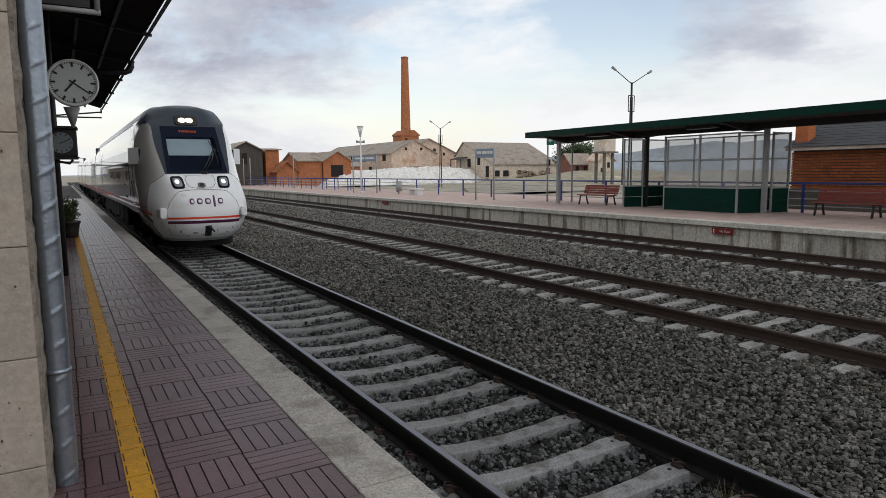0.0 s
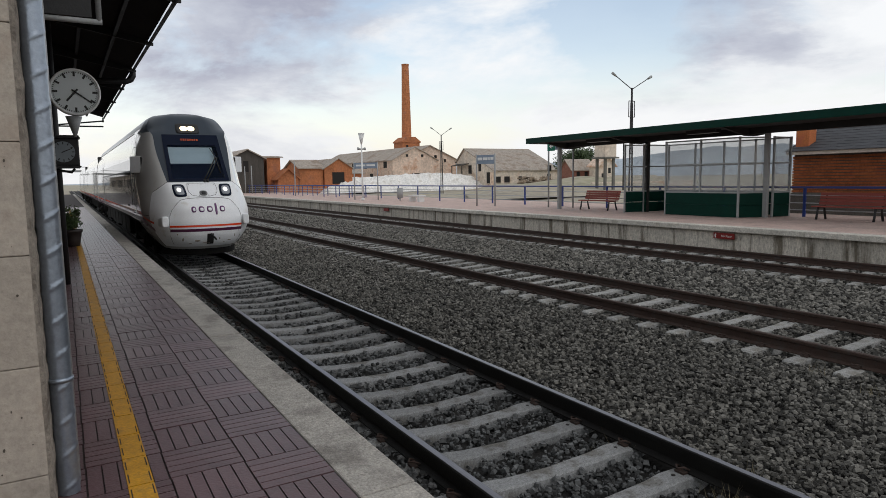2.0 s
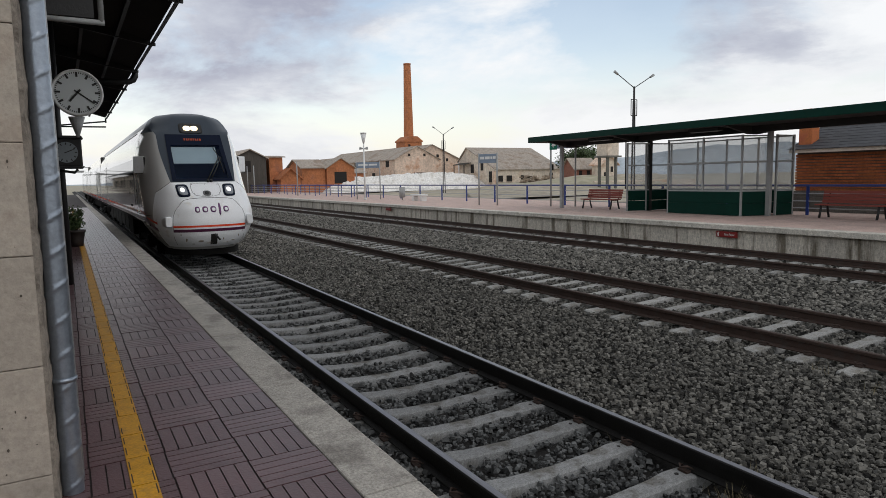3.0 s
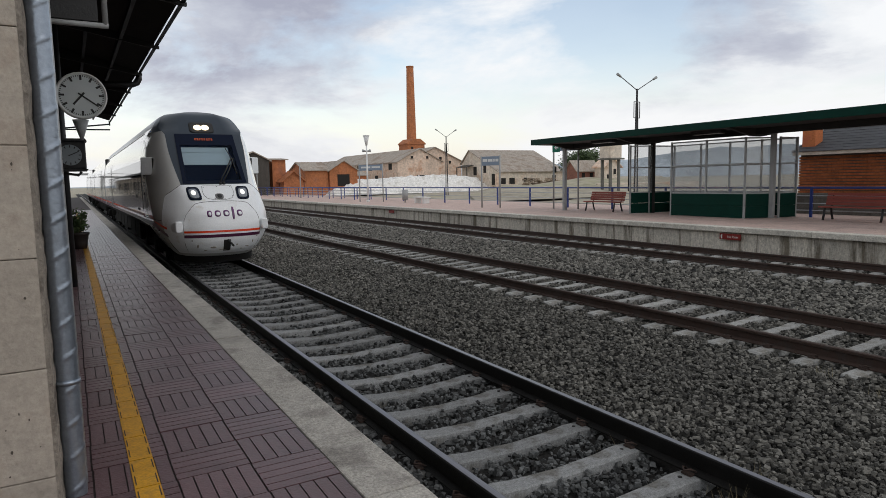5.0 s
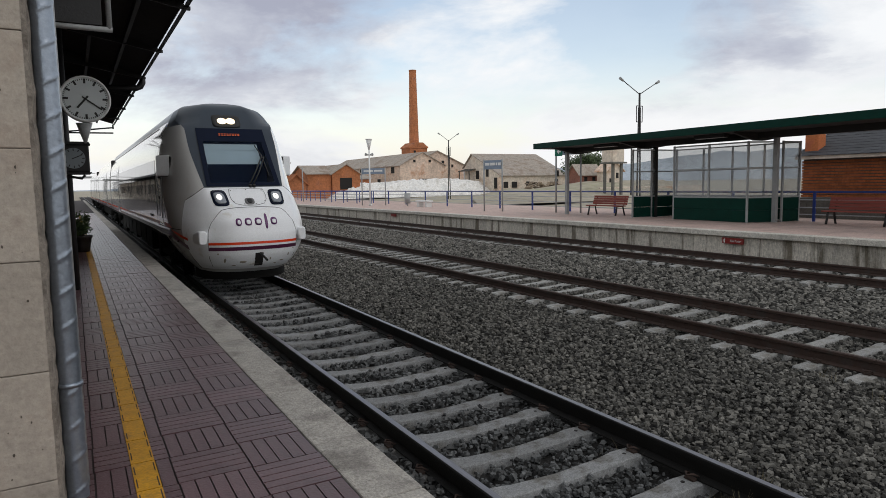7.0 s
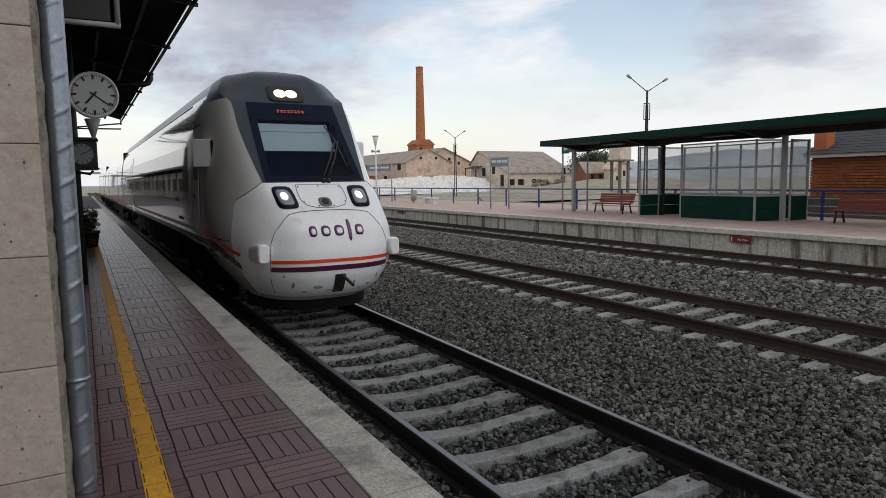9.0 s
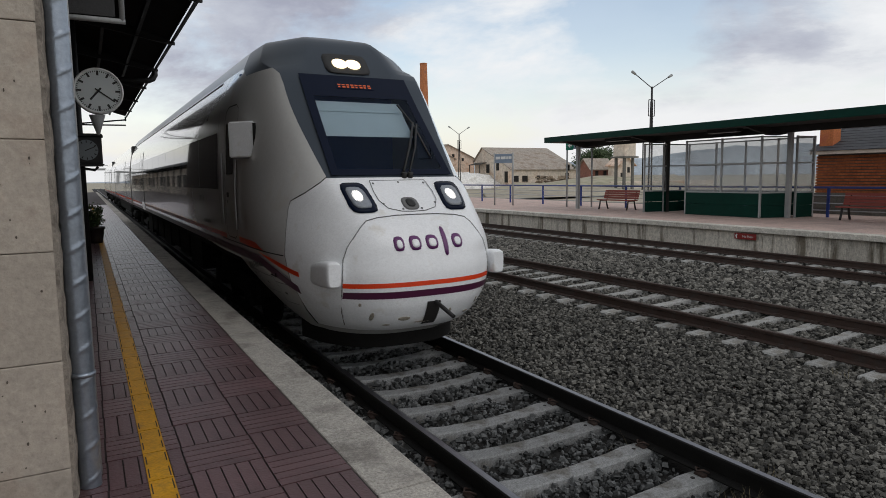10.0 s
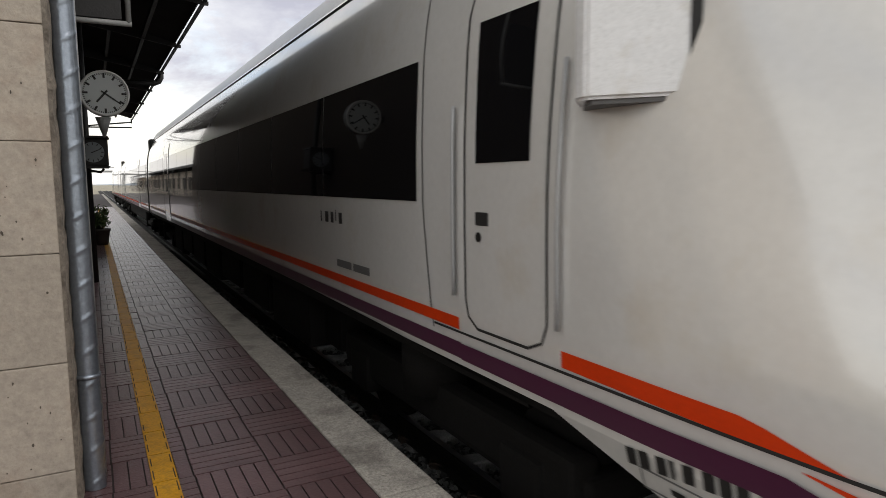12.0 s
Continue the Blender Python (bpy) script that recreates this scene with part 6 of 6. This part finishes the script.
wh = thing("warehouse", "old pale warehouse with a broad patched fibre-cement roof", "building", (0, 0, 0.15))
part("wall", prism([(95.3, -0.3), (107.8, -0.3), (107.8, 5.1), (104.9, 7.5), (95.3, 3.3)], "x", 64.0, 79.0), M["stucco_pale"], wh)
part("roof", prism([(95.0, 3.2), (104.9, 7.52), (104.9, 7.66), (95.0, 3.34)], "x", 63.7, 79.3), M["roof_old"], wh)
part("roof", prism([(108.1, 4.9), (104.9, 7.52), (104.9, 7.66), (108.1, 5.04)], "x", 63.7, 79.3), M["roof_old"], wh)
for a, b, z0, z1 in ((64.5, 65.5, 1.1, 2.2), (66.3, 67.5, 1.1, 2.2), (69.5, 70.3, 1.3, 2.2), (76.2, 77.0, 1.4, 2.6)):
    w = part("window", box(a, b, 95.26, 95.34, z0, z1), M["void"], wh)
    part("sill", box(a - 0.1, b + 0.1, 95.18, 95.259, z0 - 0.12, z0), M["stucco_pale"], w)
for a, b, z0, z1 in ((96.5, 97.5, 1.0, 3.0), (99.3, 100.2, 3.2, 4.6), (102.5, 103.6, 2.8, 4.4)):
    w = part("window", box(63.96, 64.04, a, b, z0, z1), M["void"], wh)
    part("sill", box(63.88, 63.959, a - 0.1, b + 0.1, z0 - 0.12, z0), M["stucco_pale"], w)
part("buttress", box(63.6, 64.0, 95.4, 95.9, -0.3, 3.0), M["stucco"], wh)
part("porch_roof", prism([(62.4, 4.3), (64.0, 4.7), (64.0, 4.8), (62.4, 4.4)], "y", 103.5, 107.5), M["wood_old"], wh, "dark timber porch roof")
part("porch_post", box(62.45, 62.6, 103.6, 103.75, -0.3, 4.3), M["wood_old"], wh)
part("porch_post", box(62.45, 62.6, 107.2, 107.35, -0.3, 4.3), M["wood_old"], wh)
gable_house("red_house", "low red-brown house with a grey fibre roof", 63.3, 67.6, 74, 76.5, 3.2, 4.5, M["brick_dark"], M["roof_old"], "x", [("front", 64.3, 64.9, 1.9, 2.7), ("front", 65.9, 66.5, 1.9, 2.7)])
gable_house("pale_house", "small pale house behind the water tank", 65.0, 68.0, 70, 72, 3.6, 4.8, M["stucco_pale"], M["stucco"], "y", [("front", 65.5, 66.0, 1.4, 2.4), ("front", 66.8, 67.3, 2.4, 3.2)])
tank = thing("water_tank", "weathered concrete water tank on four legs", "water tank", (56.4, 60.0, 0.15))
part("basin", box(-0.95, 0.95, -0.95, 0.95, 4.35, 6.1, 0.05), M["stucco_pale"], tank, "stained concrete basin")
part("slab", box(-1.2, 1.2, -1.2, 1.2, 4.15, 4.35), M["block"], tank)
for dx in (-0.7, 0.7):
    for dy in (-0.7, 0.7):
        part("leg", box(dx - 0.14, dx + 0.14, dy - 0.14, dy + 0.14, -0.2, 4.15), M["block"], tank)
part("filler_pipe", pipe_run([(1.7, -1.4, 0), (1.7, -1.4, 6.5), (1.2, -1.1, 6.6)], 0.08, 8), M["steel_dark"], tank)
lw = thing("low_wall", "low rubble field wall", "wall", (0, 0, 0.15))
part("run", box(58, 78, 64.0, 64.4, -0.3, 1.2, 0.05), M["stucco_pale"], lw)
part("far_run", box(66, 78, 80.0, 80.4, -0.3, 1.5, 0.05), M["stucco_pale"], lw)

# dry field that rises behind the railing
bm = bmesh.new()
fr = []
for i in range(41):
    y = 52 + 80 * i / 40
    up = min(1, max(0, (y - 54) / 20))
    up = up * up * (3 - 2 * up)
    row = []
    for j in range(41):
        k = 0.60 + 0.62 * j / 40
        side = min(1, max(0, (k - 0.62) / 0.06)) * min(1, max(0, (1.20 - k) / 0.1))
        h = (1.0 + 1.15 * min(1, max(0, (k - 0.74) / 0.13))) * up * side + 0.12 * noise.noise((k * 60, y * 0.5, 2)) * up
        row.append(bm.verts.new((k * y, y, 0.06 + h)))
    fr.append(row)
for a, b in zip(fr, fr[1:]):
    for j in range(40):
        bm.faces.new((a[j], a[j + 1], b[j + 1], b[j]))
tagged(part("field", bm, M["earth"], None, "rising field of dry pale grass", True), kind="structure", category="field")

# stacked field stones in front of the warehouse
pile = thing("stone_pile", "stack of rough brownish field stones in dry grass", "stone pile", (62.8, 86.0, 0.5))
stack = bmesh.new()
for k in range(150):
    u = rng.uniform(0, 7.4)
    top = 1.7 + 0.35 * math.sin(u * 1.3) - 0.5 * max(0, u - 6.4)
    a, b, c = rng.uniform(0.25, 0.6), rng.uniform(0.2, 0.4), rng.uniform(0.15, 0.3)
    y, z = rng.uniform(-0.5, 0.9), rng.uniform(0, max(0.2, top - 0.3))
    ring = [(u + a * math.cos(t) * rng.uniform(0.7, 1), y + b * math.sin(t) * rng.uniform(0.7, 1)) for t in span(0, 5.2, 5)]
    prism(ring, "z", z, z + c, stack)
tagged(part("stones", stack, M["stone_pile"], pile), kind="stuff")
signal = thing("signal_post", "small dark trackside signal on a thin post", "signal", (74.0, 92.0, 0.15))
part("pole", tube((0, 0, 0), (0, 0, 3.0), 0.07, 8), M["shelter_grey"], signal, "", True)
part("head", box(-0.35, 0.35, -0.15, 0.15, 3.0, 4.1, 0.05), M["steel_dark"], signal, "dark signal head")

# heap of pale rubble
bm = bmesh.new()
nx, ny = 90, 26
HEAP_X0, HEAP_X1 = 33.2, 67.0
hp = []
for i in range(nx + 1):
    x = 21.0 + 25.0 * i / nx
    wx = HEAP_X0 + (HEAP_X1 - HEAP_X0) * i / nx
    crest = lerp(x, [(21, 0.0), (22.4, 1.5), (24.5, 2.2), (27.6, 2.15), (31, 2.35), (36, 2.6), (40, 2.65), (43, 2.2), (45, 0.6), (46, 0)])
    row = []
    for j in range(ny + 1):
        y = 98 + 9.0 * j / ny
        t = 1 - abs(j / ny - 0.5) * 2
        z = crest * min(1, t * 1.6) ** 0.8
        z += (0.35 * noise.noise((x * 0.8, y * 0.8, 2)) + 0.22 * noise.noise((x * 2.3, y * 2.3, 7)) + 0.12 * noise.noise((x * 6, y * 6, 3))) * min(1, crest) * min(1, t * 3)
        row.append(bm.verts.new((wx, y, z * 1.12 + 0.05)))
    hp.append(row)
for a, b in zip(hp, hp[1:]):
    for j in range(ny):
        bm.faces.new((a[j], b[j], b[j + 1], a[j + 1]))
tagged(part("rubble_heap", bm, M["rubble"], None, "long heap of pale rubble behind the railing"), category="rubble", kind="stuff")


# ---- trees, hills, far end of the line ----
def tree(at, h, w, name="tree"):
    t = thing(name, "dark green leafy tree behind the platform", "tree", at, "background trees")
    bm = tube((0, 0, 0), (0.1, 0, h * 0.5), h * 0.04, 8, h * 0.025)
    tips = []
    for i in range(9):
        a = rng.uniform(0, 6.28)
        e = Vector((math.cos(a) * w * rng.uniform(0.2, 0.75), math.sin(a) * w * rng.uniform(0.2, 0.75), h * rng.uniform(0.55, 0.95)))
        tube((0.08, 0, h * rng.uniform(0.3, 0.5)), e, h * 0.014, 6, h * 0.006, bm=bm)
        tips.append(e)
    part("trunk", bm, M["bark"], t)
    lv = bmesh.new()
    for e in tips:
        for k in range(330):
            c = e + Vector(rng.normal(0, 1, 3)) * Vector((w * 0.2, w * 0.2, h * 0.085)).length * 0.55
            d = Vector(rng.normal(0, 1, 3)).normalized()
            s = d.orthogonal().normalized()
            ln = h * rng.uniform(0.016, 0.036)
            lv.faces.new([lv.verts.new(c + d * u * ln + s * v * ln * 0.6) for u, v in ((-1, 0), (0, 1), (1, 0), (0, -1))])
    tagged(part("crown", lv, M["leaf"], t), kind="stuff")


tree((74.4, 85.0, 0.15), 6.9, 2.9)
tree((77.4, 86.5, 0.15), 6.6, 2.8)
tree((76.0, 89.0, 0.15), 6.2, 3.0)
tree((16.5, 118.0, 0.15), 2.6, 2.6)
tree((25.0, 110.0, 0.15), 2.2, 2.2)
bm = bmesh.new()
ridge_ = []
for i in range(140):
    az = radians(-40 + i)
    x, y = 1900 * math.sin(az), 1900 * math.cos(az)
    hgt = lerp(math.degrees(az), [(-40, 30), (0, 8), (22, 16), (40, 50), (52, 72), (58, 84), (64, 70), (75, 62), (100, 40)]) + 26 * noise.noise((i * 0.09, 0, 4)) + 8 * noise.noise((i * 0.5, 0, 9))
    ridge_.append((bm.verts.new((x, y, -5)), bm.verts.new((x * 1.04, y * 1.04, max(2, hgt)))))
for a, b in zip(ridge_, ridge_[1:]):
    bm.faces.new((a[0], b[0], b[1], a[1]))
tagged(part("backdrop_hills", bm, M["hill"], None, "distant blue-grey hills", True), kind="structure", category="hills")
gantry = thing("footbridge", "low grey footbridge across the far end of the tracks", "footbridge", (0, 190, 0))
part("deck", box(-14, 16, -1, 1, 5.2, 5.7), M["shelter_grey"], gantry)
part("parapet", box(-14, 16, -1.05, -0.95, 6.4, 6.55), M["shelter_grey"], gantry)
for x in (-13, -6, 8, 15):
    part("pier", box(x - 0.4, x + 0.4, -0.6, 0.6, -0.4, 5.2), M["shelter_grey"], gantry)


# ---- movement ----
RUN = [(0, 18.47), (1, 18.45), (2, 18.44), (2.5, 18.42), (3, 18.30), (4, 17.84), (5, 17.05), (5.5, 16.42), (6, 15.74), (6.5, 14.96), (7, 14.10), (8, 12.05), (9, 9.60),
       (9.5, 8.23), (10, 6.75), (10.5, 5.16), (11, 3.46), (11.5, 1.63), (12, -0.24)]


def motions():
    walk(train, [(t, pose(0.87, y, 0)) for t, y in RUN])
    for w, s in wheelsets:
        rows = []
        for i in range(121):
            t = i / 10
            d = RUN[0][1] - lerp(t, RUN)
            rows.append((t, pose(0, s, 0.42, math.degrees(d / 0.42), 0, 0)))
        walk(w, rows)


motions()
